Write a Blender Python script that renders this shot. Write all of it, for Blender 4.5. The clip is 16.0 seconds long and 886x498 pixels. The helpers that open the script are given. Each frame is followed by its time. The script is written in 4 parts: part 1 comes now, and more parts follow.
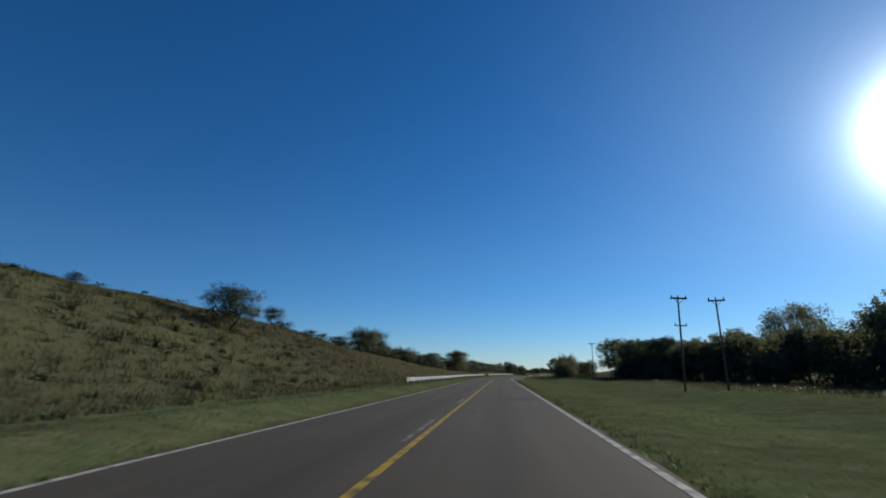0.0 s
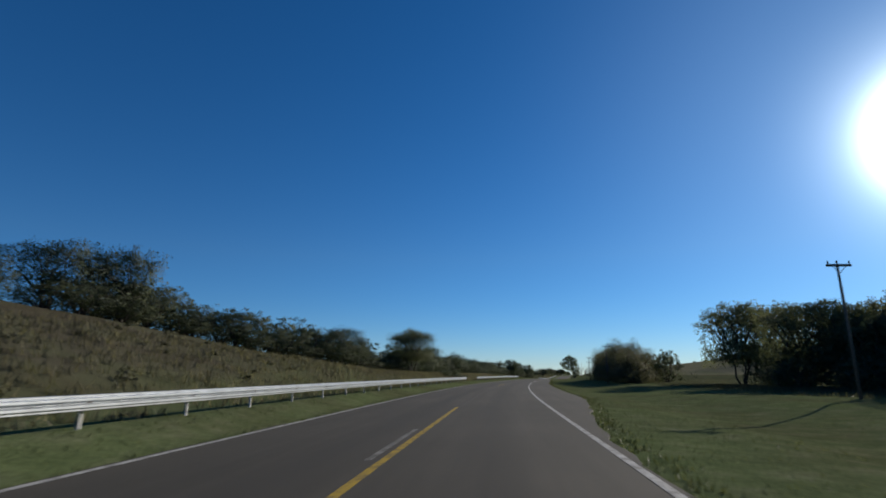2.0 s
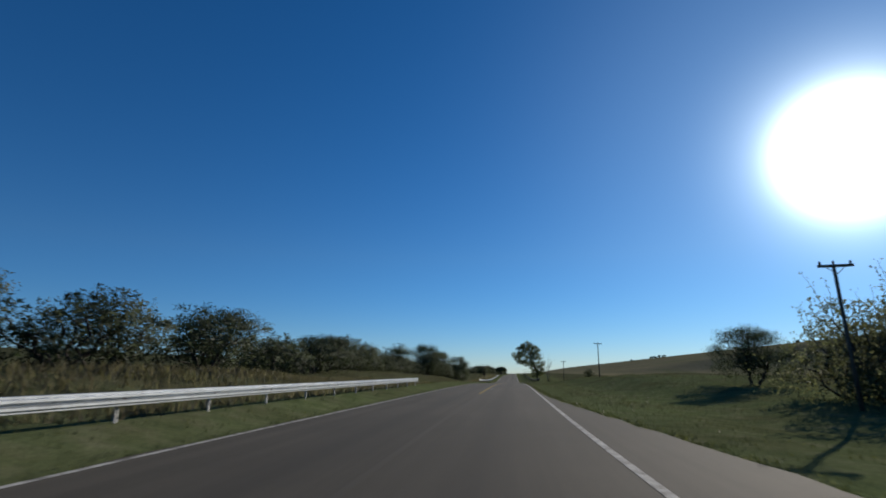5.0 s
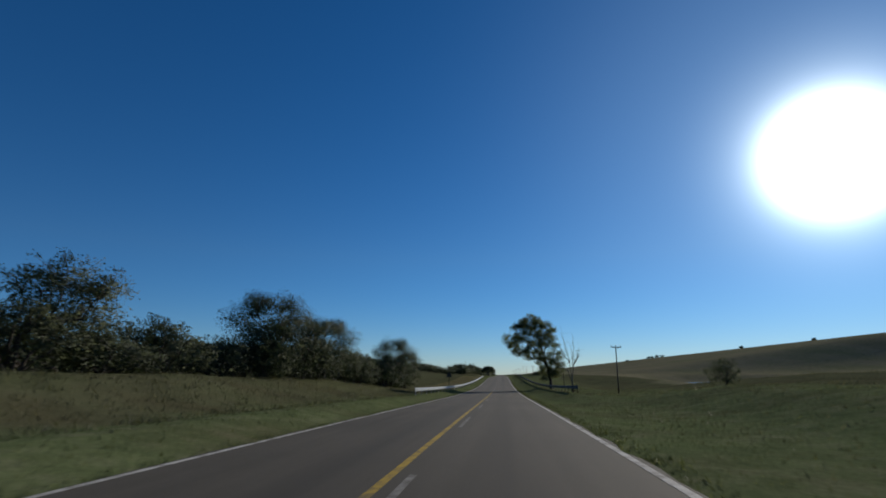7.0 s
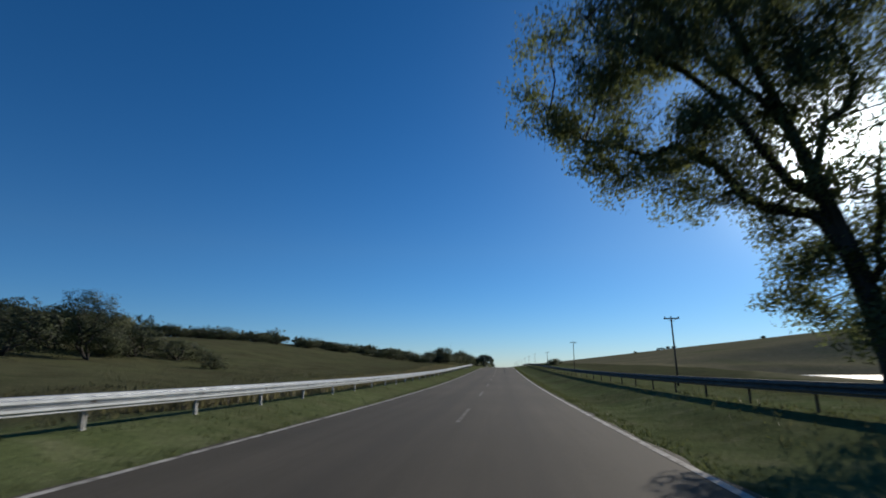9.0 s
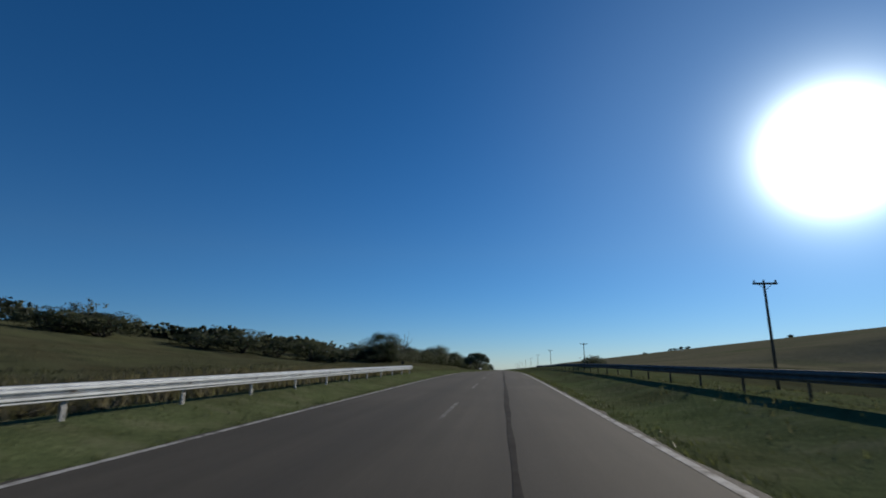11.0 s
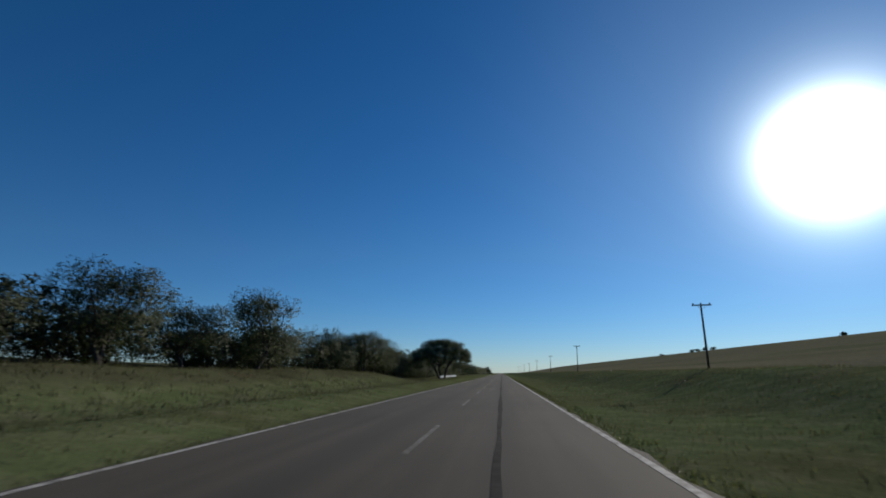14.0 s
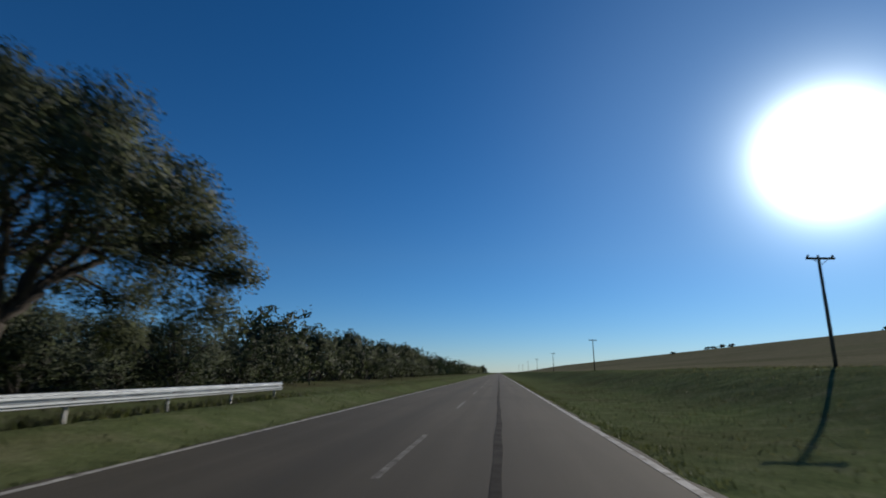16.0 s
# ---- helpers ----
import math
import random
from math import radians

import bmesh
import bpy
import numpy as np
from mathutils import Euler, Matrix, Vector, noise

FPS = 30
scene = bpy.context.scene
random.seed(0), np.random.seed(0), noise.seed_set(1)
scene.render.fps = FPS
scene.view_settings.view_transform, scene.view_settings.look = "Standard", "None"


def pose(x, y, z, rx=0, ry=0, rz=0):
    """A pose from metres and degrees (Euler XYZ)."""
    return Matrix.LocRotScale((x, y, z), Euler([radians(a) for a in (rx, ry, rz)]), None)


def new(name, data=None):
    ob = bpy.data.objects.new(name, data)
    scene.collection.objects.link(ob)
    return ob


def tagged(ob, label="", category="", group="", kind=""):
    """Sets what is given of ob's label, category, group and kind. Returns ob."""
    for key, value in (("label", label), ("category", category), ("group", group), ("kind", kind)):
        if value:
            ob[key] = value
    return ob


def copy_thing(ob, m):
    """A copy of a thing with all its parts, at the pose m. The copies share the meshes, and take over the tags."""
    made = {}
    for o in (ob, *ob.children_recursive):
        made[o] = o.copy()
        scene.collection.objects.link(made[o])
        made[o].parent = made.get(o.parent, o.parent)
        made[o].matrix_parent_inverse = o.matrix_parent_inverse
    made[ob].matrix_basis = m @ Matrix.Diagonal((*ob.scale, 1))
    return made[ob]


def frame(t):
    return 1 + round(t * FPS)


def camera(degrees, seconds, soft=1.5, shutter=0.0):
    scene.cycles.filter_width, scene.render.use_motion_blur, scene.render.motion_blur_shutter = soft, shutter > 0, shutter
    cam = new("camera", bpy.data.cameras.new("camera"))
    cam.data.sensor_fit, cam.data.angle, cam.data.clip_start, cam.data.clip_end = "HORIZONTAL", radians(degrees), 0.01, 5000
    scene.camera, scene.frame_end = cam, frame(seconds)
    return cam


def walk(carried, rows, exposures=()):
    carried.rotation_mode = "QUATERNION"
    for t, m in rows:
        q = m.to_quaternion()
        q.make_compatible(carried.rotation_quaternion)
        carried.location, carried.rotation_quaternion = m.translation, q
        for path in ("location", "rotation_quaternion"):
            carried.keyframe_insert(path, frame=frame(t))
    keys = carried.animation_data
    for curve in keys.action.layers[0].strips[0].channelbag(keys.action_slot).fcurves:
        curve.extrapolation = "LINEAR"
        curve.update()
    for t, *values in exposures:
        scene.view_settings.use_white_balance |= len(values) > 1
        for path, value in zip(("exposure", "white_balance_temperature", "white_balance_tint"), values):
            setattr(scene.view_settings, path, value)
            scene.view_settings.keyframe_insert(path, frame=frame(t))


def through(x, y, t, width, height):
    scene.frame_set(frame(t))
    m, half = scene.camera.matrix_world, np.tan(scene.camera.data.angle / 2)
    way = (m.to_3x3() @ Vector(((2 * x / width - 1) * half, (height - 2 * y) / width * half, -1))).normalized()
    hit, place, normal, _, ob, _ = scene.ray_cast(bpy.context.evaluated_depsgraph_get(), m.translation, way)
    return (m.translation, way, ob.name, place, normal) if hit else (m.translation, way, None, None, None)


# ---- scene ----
# ---- plan of the road: s metres along it, u metres to the right of its centre line ----
BEND_IN, BEND_OUT, BEND = 95.0, 210.0, radians(8.5)
BEND_R = (BEND_OUT - BEND_IN) / BEND
SPEED = 38.5


def turned(s):
    """How far the road has turned to the right at s, in radians."""
    return np.clip((np.asarray(s, float) - BEND_IN) / (BEND_OUT - BEND_IN), 0, 1) * BEND


def step01(x):
    x = np.clip(x, 0, 1)
    return x * x * (3 - 2 * x)


def plan(s, u):
    """World x, y of a place s along the road and u to its right."""
    s, u = np.asarray(s, float), np.asarray(u, float)
    a = turned(s)
    before, after = np.minimum(s, BEND_IN), np.maximum(s - BEND_OUT, 0)
    x = BEND_R * (1 - np.cos(a)) + after * np.sin(a) + u * np.cos(a)
    y = before + BEND_R * np.sin(a) + after * np.cos(a) - u * np.sin(a)
    return x, y


def road_z(s):
    """The road dips gently to the culvert and the lagoon."""
    d = np.clip((np.asarray(s, float) - 368) / 130, -1, 1)
    return -1.5 * np.cos(d * math.pi / 2) ** 2


# ---- camera ----
EYE = 1.25
cam = camera(82.1, 16.0, soft=1.8, shutter=0.09)
# seconds, metres right of the centre line, turn to the left of the road, tilt up, lean
DRIVE = [
    (0.0, 1.35, 6.35, 13.70, 0.0), (0.5, 1.37, 6.35, 13.82, 0.0), (1.0, 1.38, 6.35, 13.82, 0.0), (1.5, 1.40, 6.35, 13.88, 0.0),
    (2.0, 1.52, 6.42, 13.88, 0.0), (2.5, 1.65, 6.50, 13.70, 0.0), (3.0, 1.75, 6.60, 13.64, 0.0), (3.5, 1.85, 6.70, 13.46, 0.0),
    (4.0, 1.85, 6.56, 13.52, 0.0), (4.5, 1.78, 6.46, 13.63, 0.0), (5.0, 1.65, 6.40, 13.75, 0.0), (5.5, 1.55, 6.40, 13.88, 0.0),
    (6.0, 1.45, 6.40, 14.00, 0.0), (6.5, 1.35, 6.40, 14.06, 0.0), (7.0, 1.23, 6.50, 13.88, 0.0), (7.5, 1.10, 6.50, 13.64, 0.0),
    (8.0, 0.98, 6.65, 13.52, 0.0), (8.5, 0.85, 6.55, 13.28, 0.0), (9.0, 0.88, 6.50, 13.16, 0.0), (9.5, 0.90, 6.45, 13.18, 0.0),
    (10.0, 0.96, 6.40, 13.20, 0.0), (10.5, 1.02, 6.43, 13.28, 0.0), (11.0, 1.09, 6.47, 13.36, 0.0), (11.5, 1.15, 6.50, 13.46, 0.0),
    (12.0, 1.19, 6.35, 13.64, 0.0), (12.5, 1.23, 6.20, 13.70, 0.0), (13.0, 1.26, 6.20, 13.70, 0.0), (13.5, 1.30, 6.40, 13.70, 0.0),
    (14.0, 1.29, 6.39, 13.70, 0.0), (14.5, 1.28, 6.38, 13.82, 0.0), (15.0, 1.27, 6.36, 13.82, 0.0), (15.5, 1.26, 6.35, 13.82, 0.0),
    (16.0, 1.25, 6.10, 13.64, 0.0),
]


def drive():
    rows = []
    table = np.array(DRIVE)
    for k in range(33):
        t = k * 0.5
        u, left, up, lean = (float(np.interp(t, table[:, 0], table[:, i])) for i in (1, 2, 3, 4))
        s = SPEED * t
        x, y = plan(s, u)
        rows.append((t, pose(float(x), float(y), float(road_z(s)) + EYE, 90 + up, lean, left - math.degrees(float(turned(s))))))
    return rows


walk(cam, drive(), [(0.0, 0.0), (4.2, 0.0), (6.5, -0.28), (8.4, -0.25), (9.0, -0.05), (9.3, -0.15), (11.5, -0.28), (16.0, -0.25)])

# ---- world and sun ----
SUN_RIGHT, SUN_UP = 41.6, 19.2


def sun_way():
    a, e = radians(SUN_RIGHT), radians(SUN_UP)
    return Vector((math.sin(a) * math.cos(e), math.cos(a) * math.cos(e), math.sin(e)))


def make_world():
    world = bpy.data.worlds.new("clear_morning_sky")
    scene.world = world
    world.use_nodes = True
    nodes, links = world.node_tree.nodes, world.node_tree.links
    nodes.clear()
    out = nodes.new("ShaderNodeOutputWorld")
    sky = nodes.new("ShaderNodeTexSky")
    sky.sky_type = "NISHITA"
    sky.sun_disc = False
    sky.sun_elevation, sky.sun_rotation = radians(SUN_UP), radians(SUN_RIGHT)
    sky.altitude, sky.air_density, sky.dust_density, sky.ozone_density = 300, 0.97, 0.02, 5.5
    tint = nodes.new("ShaderNodeHueSaturation")
    tint.inputs["Saturation"].default_value = 1.20
    cool = nodes.new("ShaderNodeMix")
    cool.data_type, cool.blend_type = "RGBA", "MULTIPLY"
    cool.inputs[0].default_value = 1.0
    cool.inputs[7].default_value = (1.10, 1.02, 1.035, 1)
    links.new(sky.outputs[0], cool.inputs[6])
    way = nodes.new("ShaderNodeTexCoord")
    height = nodes.new("ShaderNodeSeparateXYZ")
    links.new(way.outputs["Generated"], height.inputs[0])
    low = nodes.new("ShaderNodeMapRange")
    low.inputs["From Min"].default_value, low.inputs["From Max"].default_value = 0.0, 0.22
    low.inputs["To Min"].default_value, low.inputs["To Max"].default_value = 1.0, 0.0
    links.new(height.outputs["Z"], low.inputs["Value"])
    haze = nodes.new("ShaderNodeMix")
    haze.data_type, haze.blend_type = "RGBA", "MULTIPLY"
    haze.inputs[7].default_value = (0.76, 0.92, 1.09, 1)
    links.new(low.outputs["Result"], haze.inputs[0])
    links.new(cool.outputs[2], haze.inputs[6])
    links.new(haze.outputs[2], tint.inputs["Color"])
    back = nodes.new("ShaderNodeBackground")
    back.inputs["Strength"].default_value = 0.088
    links.new(tint.outputs[0], back.inputs["Color"])
    # the bright aureole round the sun
    coord = nodes.new("ShaderNodeTexCoord")
    dot = nodes.new("ShaderNodeVectorMath")
    dot.operation = "DOT_PRODUCT"
    dot.inputs[1].default_value = sun_way()
    norm = nodes.new("ShaderNodeVectorMath")
    norm.operation = "NORMALIZE"
    links.new(coord.outputs["Generated"], norm.inputs[0])
    links.new(norm.outputs[0], dot.inputs[0])
    glow = None
    for power, gain, tone in ((540.0, 10.0, (0.95, 1.0, 0.98, 1)), (140.0, 1.0, (0.85, 1.0, 1.02, 1)), (14.0, 0.19, (0.72, 0.98, 1.12, 1))):
        p = nodes.new("ShaderNodeMath")
        p.operation = "POWER"
        p.inputs[1].default_value = power
        clip = nodes.new("ShaderNodeMath")
        clip.operation = "MAXIMUM"
        clip.inputs[1].default_value = 0.0
        links.new(dot.outputs["Value"], clip.inputs[0])
        links.new(clip.outputs[0], p.inputs[0])
        g = nodes.new("ShaderNodeMath")
        g.operation = "MULTIPLY"
        g.inputs[1].default_value = gain
        links.new(p.outputs[0], g.inputs[0])
        halo = nodes.new("ShaderNodeBackground")
        halo.inputs["Color"].default_value = tone
        links.new(g.outputs[0], halo.inputs["Strength"])
        if glow is None:
            glow = halo
        else:
            add = nodes.new("ShaderNodeAddShader")
            links.new(glow.outputs[0], add.inputs[0])
            links.new(halo.outputs[0], add.inputs[1])
            glow = add
    both = nodes.new("ShaderNodeAddShader")
    links.new(back.outputs[0], both.inputs[0])
    links.new(glow.outputs[0], both.inputs[1])
    links.new(both.outputs[0], out.inputs["Surface"])


make_world()
sun_data = bpy.data.lights.new("sun", "SUN")
sun_data.energy, sun_data.angle, sun_data.color = 5.0, radians(0.5), (1.0, 0.91, 0.79)
sun = new("sun", sun_data)
sun.rotation_euler = sun_way().to_track_quat("Z", "Y").to_euler()

# ---- materials ----


def shader(name, roughness=0.8, metallic=0.0):
    m = bpy.data.materials.new(name)
    m.use_nodes = True
    n, l = m.node_tree.nodes, m.node_tree.links
    b = n["Principled BSDF"]
    b.inputs["Roughness"].default_value, b.inputs["Metallic"].default_value = roughness, metallic
    b.inputs["Specular IOR Level"].default_value = 0.3
    return m, n, l, b


def noisy(n, l, scale, detail=4, vector=None, rough=0.6):
    t = n.new("ShaderNodeTexNoise")
    t.inputs["Scale"].default_value, t.inputs["Detail"].default_value = scale, detail
    t.inputs["Roughness"].default_value = rough
    if vector is None:
        g = n.new("ShaderNodeNewGeometry")
        vector = g.outputs["Position"]
    l.new(vector, t.inputs["Vector"])
    return t.outputs["Fac"]


def ramp(n, l, fac, stops):
    r = n.new("ShaderNodeValToRGB")
    while len(r.color_ramp.elements) < len(stops):
        r.color_ramp.elements.new(0.5)
    for e, (p, c) in zip(r.color_ramp.elements, stops):
        e.position, e.color = p, (*c, 1)
    l.new(fac, r.inputs[0])
    return r.outputs[0]


def blend(n, l, fac, a, b, how="MIX"):
    m = n.new("ShaderNodeMix")
    m.data_type, m.blend_type = "RGBA", how
    for socket, value in ((m.inputs[0], fac), (m.inputs[6], a), (m.inputs[7], b)):
        if isinstance(value, (int, float)):
            socket.default_value = value
        elif isinstance(value, tuple):
            socket.default_value = (*value, 1)
        else:
            l.new(value, socket)
    return m.outputs[2]


def bump(n, l, b, height, strength, distance):
    k = n.new("ShaderNodeBump")
    k.inputs["Strength"].default_value, k.inputs["Distance"].default_value = strength, distance
    l.new(height, k.inputs["Height"])
    l.new(k.outputs[0], b.inputs["Normal"])


def math_node(n, l, op, a, b=0.0, c=0.0):
    m = n.new("ShaderNodeMath")
    m.operation = op
    for socket, value in zip(m.inputs, (a, b, c)):
        if isinstance(value, (int, float)):
            socket.default_value = value
        else:
            l.new(value, socket)
    return m.outputs[0]


def plain(name, color, roughness=0.8, metallic=0.0, grain=8.0, spread=0.25):
    m, n, l, b = shader(name, roughness, metallic)
    f = noisy(n, l, grain, 6)
    lo, hi = tuple(c * (1 - spread) for c in color), tuple(min(1, c * (1 + spread)) for c in color)
    l.new(ramp(n, l, f, [(0.3, lo), (0.7, hi)]), b.inputs["Base Color"])
    bump(n, l, b, noisy(n, l, grain * 6, 3), 0.3, 0.005)
    return m


def asphalt_material():
    m, n, l, b = shader("worn_asphalt", 0.88)
    b.inputs["Specular IOR Level"].default_value = 0.10
    uv = n.new("ShaderNodeUVMap")
    uv.uv_map = "road"
    sep = n.new("ShaderNodeSeparateXYZ")
    l.new(uv.outputs[0], sep.inputs[0])
    long = n.new("ShaderNodeMapping")
    long.inputs["Scale"].default_value = (1.6, 0.05, 1)
    l.new(uv.outputs[0], long.inputs[0])
    streak = noisy(n, l, 1.0, 5, long.outputs[0])
    base = ramp(n, l, streak, [(0.3, (0.060, 0.054, 0.042)), (0.7, (0.092, 0.082, 0.064))])
    patch = ramp(n, l, noisy(n, l, 0.12, 4), [(0.35, (0.78, 0.79, 0.78)), (0.65, (1.10, 1.09, 1.06))])
    base = blend(n, l, 1.0, base, patch, "MULTIPLY")
    # oil-dark streak along the middle of each lane
    side = math_node(n, l, "ABSOLUTE", sep.outputs[0])
    off = math_node(n, l, "ABSOLUTE", math_node(n, l, "SUBTRACT", side, 1.30))
    dark = math_node(n, l, "SUBTRACT", 1.0, math_node(n, l, "MULTIPLY", off, 1.5))
    dark = math_node(n, l, "MAXIMUM", dark, 0.0)
    far = n.new("ShaderNodeMapping")
    far.inputs["Scale"].default_value = (0.9, 0.02, 1)
    l.new(uv.outputs[0], far.inputs[0])
    dark = math_node(n, l, "MULTIPLY", dark, math_node(n, l, "MULTIPLY", noisy(n, l, 1.0, 3, far.outputs[0]), 1.5))
    base = blend(n, l, dark, base, (0.044, 0.041, 0.034))
    # coarse stone grain
    base = blend(n, l, 0.35, base, ramp(n, l, noisy(n, l, 60, 2), [(0.3, (0.032, 0.029, 0.022)), (0.7, (0.122, 0.108, 0.084))]))
    l.new(base, b.inputs["Base Color"])
    bump(n, l, b, noisy(n, l, 90, 2), 0.35, 0.006)
    return m


def paint_material(name, color, wear):
    m, n, l, b = shader(name, 0.85)
    b.inputs["Specular IOR Level"].default_value = 0.10
    f = ramp(n, l, noisy(n, l, 3.0, 8, None, 0.75), [(wear - 0.12, (1, 1, 1)), (wear + 0.12, (0, 0, 0))])
    l.new(blend(n, l, f, color, (0.075, 0.068, 0.054)), b.inputs["Base Color"])
    return m


def ground_material():
    """Mown green verge near the road, dry pasture further off."""
    m, n, l, b = shader("grassland", 0.95)
    b.inputs["Specular IOR Level"].default_value = 0.0
    dry = n.new("ShaderNodeAttribute")
    dry.attribute_name = "dry"
    green = ramp(n, l, noisy(n, l, 1.1, 6), [(0.25, (0.072, 0.090, 0.040)), (0.5, (0.100, 0.118, 0.054)), (0.75, (0.142, 0.146, 0.082))])
    straw = ramp(n, l, noisy(n, l, 0.35, 7), [(0.25, (0.056, 0.060, 0.032)), (0.55, (0.092, 0.094, 0.050)), (0.8, (0.064, 0.078, 0.038))])
    edge = math_node(n, l, "ADD", dry.outputs["Fac"], math_node(n, l, "MULTIPLY", math_node(n, l, "SUBTRACT", noisy(n, l, 0.22, 5), 0.5), 0.9))
    sharp = ramp(n, l, edge, [(0.35, (0, 0, 0)), (0.65, (1, 1, 1))])
    c = blend(n, l, sharp, green, straw)
    # browner, mottled scrubland on the cut hill
    scrub = n.new("ShaderNodeAttribute")
    scrub.attribute_name = "scrub"
    earth = ramp(n, l, noisy(n, l, 0.5, 7), [(0.25, (0.048, 0.045, 0.030)), (0.45, (0.082, 0.075, 0.050)), (0.6, (0.074, 0.074, 0.044)), (0.8, (0.122, 0.112, 0.076))])
    uneven = math_node(n, l, "ADD", scrub.outputs["Fac"], math_node(n, l, "MULTIPLY", math_node(n, l, "SUBTRACT", noisy(n, l, 0.3, 6), 0.5), 0.8))
    c = blend(n, l, ramp(n, l, uneven, [(0.3, (0, 0, 0)), (0.75, (1, 1, 1))]), c, earth)
    # broad worn and lush patches
    c = blend(n, l, 1.0, c, ramp(n, l, noisy(n, l, 0.16, 5), [(0.3, (0.84, 0.76, 0.78)), (0.5, (1.0, 1.0, 1.0)), (0.7, (1.06, 1.12, 1.0))]), "MULTIPLY")
    # far fields in long strips
    far = n.new("ShaderNodeAttribute")
    far.attribute_name = "field"
    strips = n.new("ShaderNodeMapping")
    strips.inputs["Scale"].default_value = (0.022, 0.004, 0.05)
    place_of = n.new("ShaderNodeNewGeometry")
    l.new(place_of.outputs["Position"], strips.inputs[0])
    crop = ramp(n, l, noisy(n, l, 1.0, 5, strips.outputs[0]), [(0.25, (0.118, 0.118, 0.068)), (0.5, (0.185, 0.170, 0.108)), (0.72, (0.130, 0.140, 0.074))])
    ragged = math_node(n, l, "ADD", far.outputs["Fac"], math_node(n, l, "MULTIPLY", math_node(n, l, "SUBTRACT", noisy(n, l, 0.06, 6), 0.5), 1.6))
    crop = blend(n, l, 1.0, crop, ramp(n, l, noisy(n, l, 0.5, 7), [(0.3, (0.75, 0.76, 0.74)), (0.7, (1.15, 1.12, 1.08))]), "MULTIPLY")
    c = blend(n, l, ramp(n, l, ragged, [(0.35, (0, 0, 0)), (0.65, (1, 1, 1))]), c, crop)
    c = blend(n, l, 1.0, c, ramp(n, l, noisy(n, l, 9, 4), [(0.3, (0.80, 0.80, 0.80)), (0.7, (1.14, 1.14, 1.14))]), "MULTIPLY")
    l.new(c, b.inputs["Base Color"])
    bump(n, l, b, noisy(n, l, 14, 6), 0.5, 0.05)
    return m


def foliage(name, dark, light, through=0.35):
    """Leaves and blades; their normals lean to the way in which their clump faces."""
    m, n, l, b = shader(name, 0.65)
    g = n.new("ShaderNodeNewGeometry")
    c = ramp(n, l, g.outputs["Random Per Island"], [(0.0, dark), (1.0, light)])
    patch = ramp(n, l, noisy(n, l, 0.7, 3), [(0.3, (0.75, 0.75, 0.75)), (0.7, (1.2, 1.15, 1.0))])
    c = blend(n, l, 1.0, c, patch, "MULTIPLY")
    l.new(c, b.inputs["Base Color"])
    b.inputs["Specular IOR Level"].default_value = 0.15
    facing = n.new("ShaderNodeAttribute")
    facing.attribute_name = "facing"
    world = n.new("ShaderNodeVectorTransform")
    world.vector_type, world.convert_from, world.convert_to = "NORMAL", "OBJECT", "WORLD"
    l.new(facing.outputs["Vector"], world.inputs[0])
    l.new(world.outputs[0], b.inputs["Normal"])
    t = n.new("ShaderNodeBsdfTranslucent")
    l.new(blend(n, l, 1.0, c, (1.1, 1.2, 0.75), "MULTIPLY"), t.inputs["Color"])
    l.new(world.outputs[0], t.inputs["Normal"])
    mix = n.new("ShaderNodeMixShader")
    mix.inputs[0].default_value = through
    l.new(b.outputs[0], mix.inputs[1])
    l.new(t.outputs[0], mix.inputs[2])
    l.new(mix.outputs[0], n["Material Output"].inputs["Surface"])
    return m


def bark_material(name, lo, hi):
    m, n, l, b = shader(name, 0.9)
    stretch = n.new("ShaderNodeMapping")
    stretch.inputs["Scale"].default_value = (9, 9, 1.6)
    g = n.new("ShaderNodeNewGeometry")
    l.new(g.outputs["Position"], stretch.inputs[0])
    f = noisy(n, l, 1.0, 6, stretch.outputs[0])
    l.new(ramp(n, l, f, [(0.3, lo), (0.7, hi)]), b.inputs["Base Color"])
    bump(n, l, b, f, 0.6, 0.03)
    return m


def water_material():
    m, n, l, b = shader("lagoon_water", 0.14)
    b.inputs["Base Color"].default_value = (0.05, 0.065, 0.07, 1)
    b.inputs["Specular IOR Level"].default_value = 0.5
    bump(n, l, b, noisy(n, l, 2.2, 4), 0.25, 0.08)
    return m


ASPHALT = asphalt_material()
WHITE_PAINT = paint_material("worn_white_paint", (0.46, 0.445, 0.395), 0.45)
FAINT_PAINT = paint_material("faint_white_paint", (0.24, 0.23, 0.20), 0.52)
YELLOW_PAINT = paint_material("worn_yellow_paint", (0.42, 0.28, 0.035), 0.46)
FAINT_YELLOW = paint_material("faint_yellow_paint", (0.082, 0.073, 0.050), 0.62)
GROUND = ground_material()
# Guardrail steel seen from its shaded side: the shade is in the colour.
SHADED_ZINC = plain("shaded_rail_steel", (0.105, 0.105, 0.10), 0.8, 0.0, 3.0, 0.3)
ZINC = plain("galvanised_steel", (0.36, 0.385, 0.40), 0.42, 0.6, 3.0, 0.2)
POST_STEEL = plain("weathered_post_steel", (0.42, 0.42, 0.41), 0.55, 0.5, 5.0, 0.2)
POLE_WOOD = plain("grey_brown_pole_wood", (0.11, 0.085, 0.065), 0.85, 0.0, 6.0, 0.3)
CERAMIC = plain("brown_insulator", (0.10, 0.055, 0.035), 0.3, 0.0, 10, 0.1)
BARK = bark_material("dark_bark", (0.030, 0.025, 0.021), (0.075, 0.064, 0.053))
DEADWOOD = bark_material("dead_grey_wood", (0.08, 0.065, 0.05), (0.19, 0.16, 0.125))
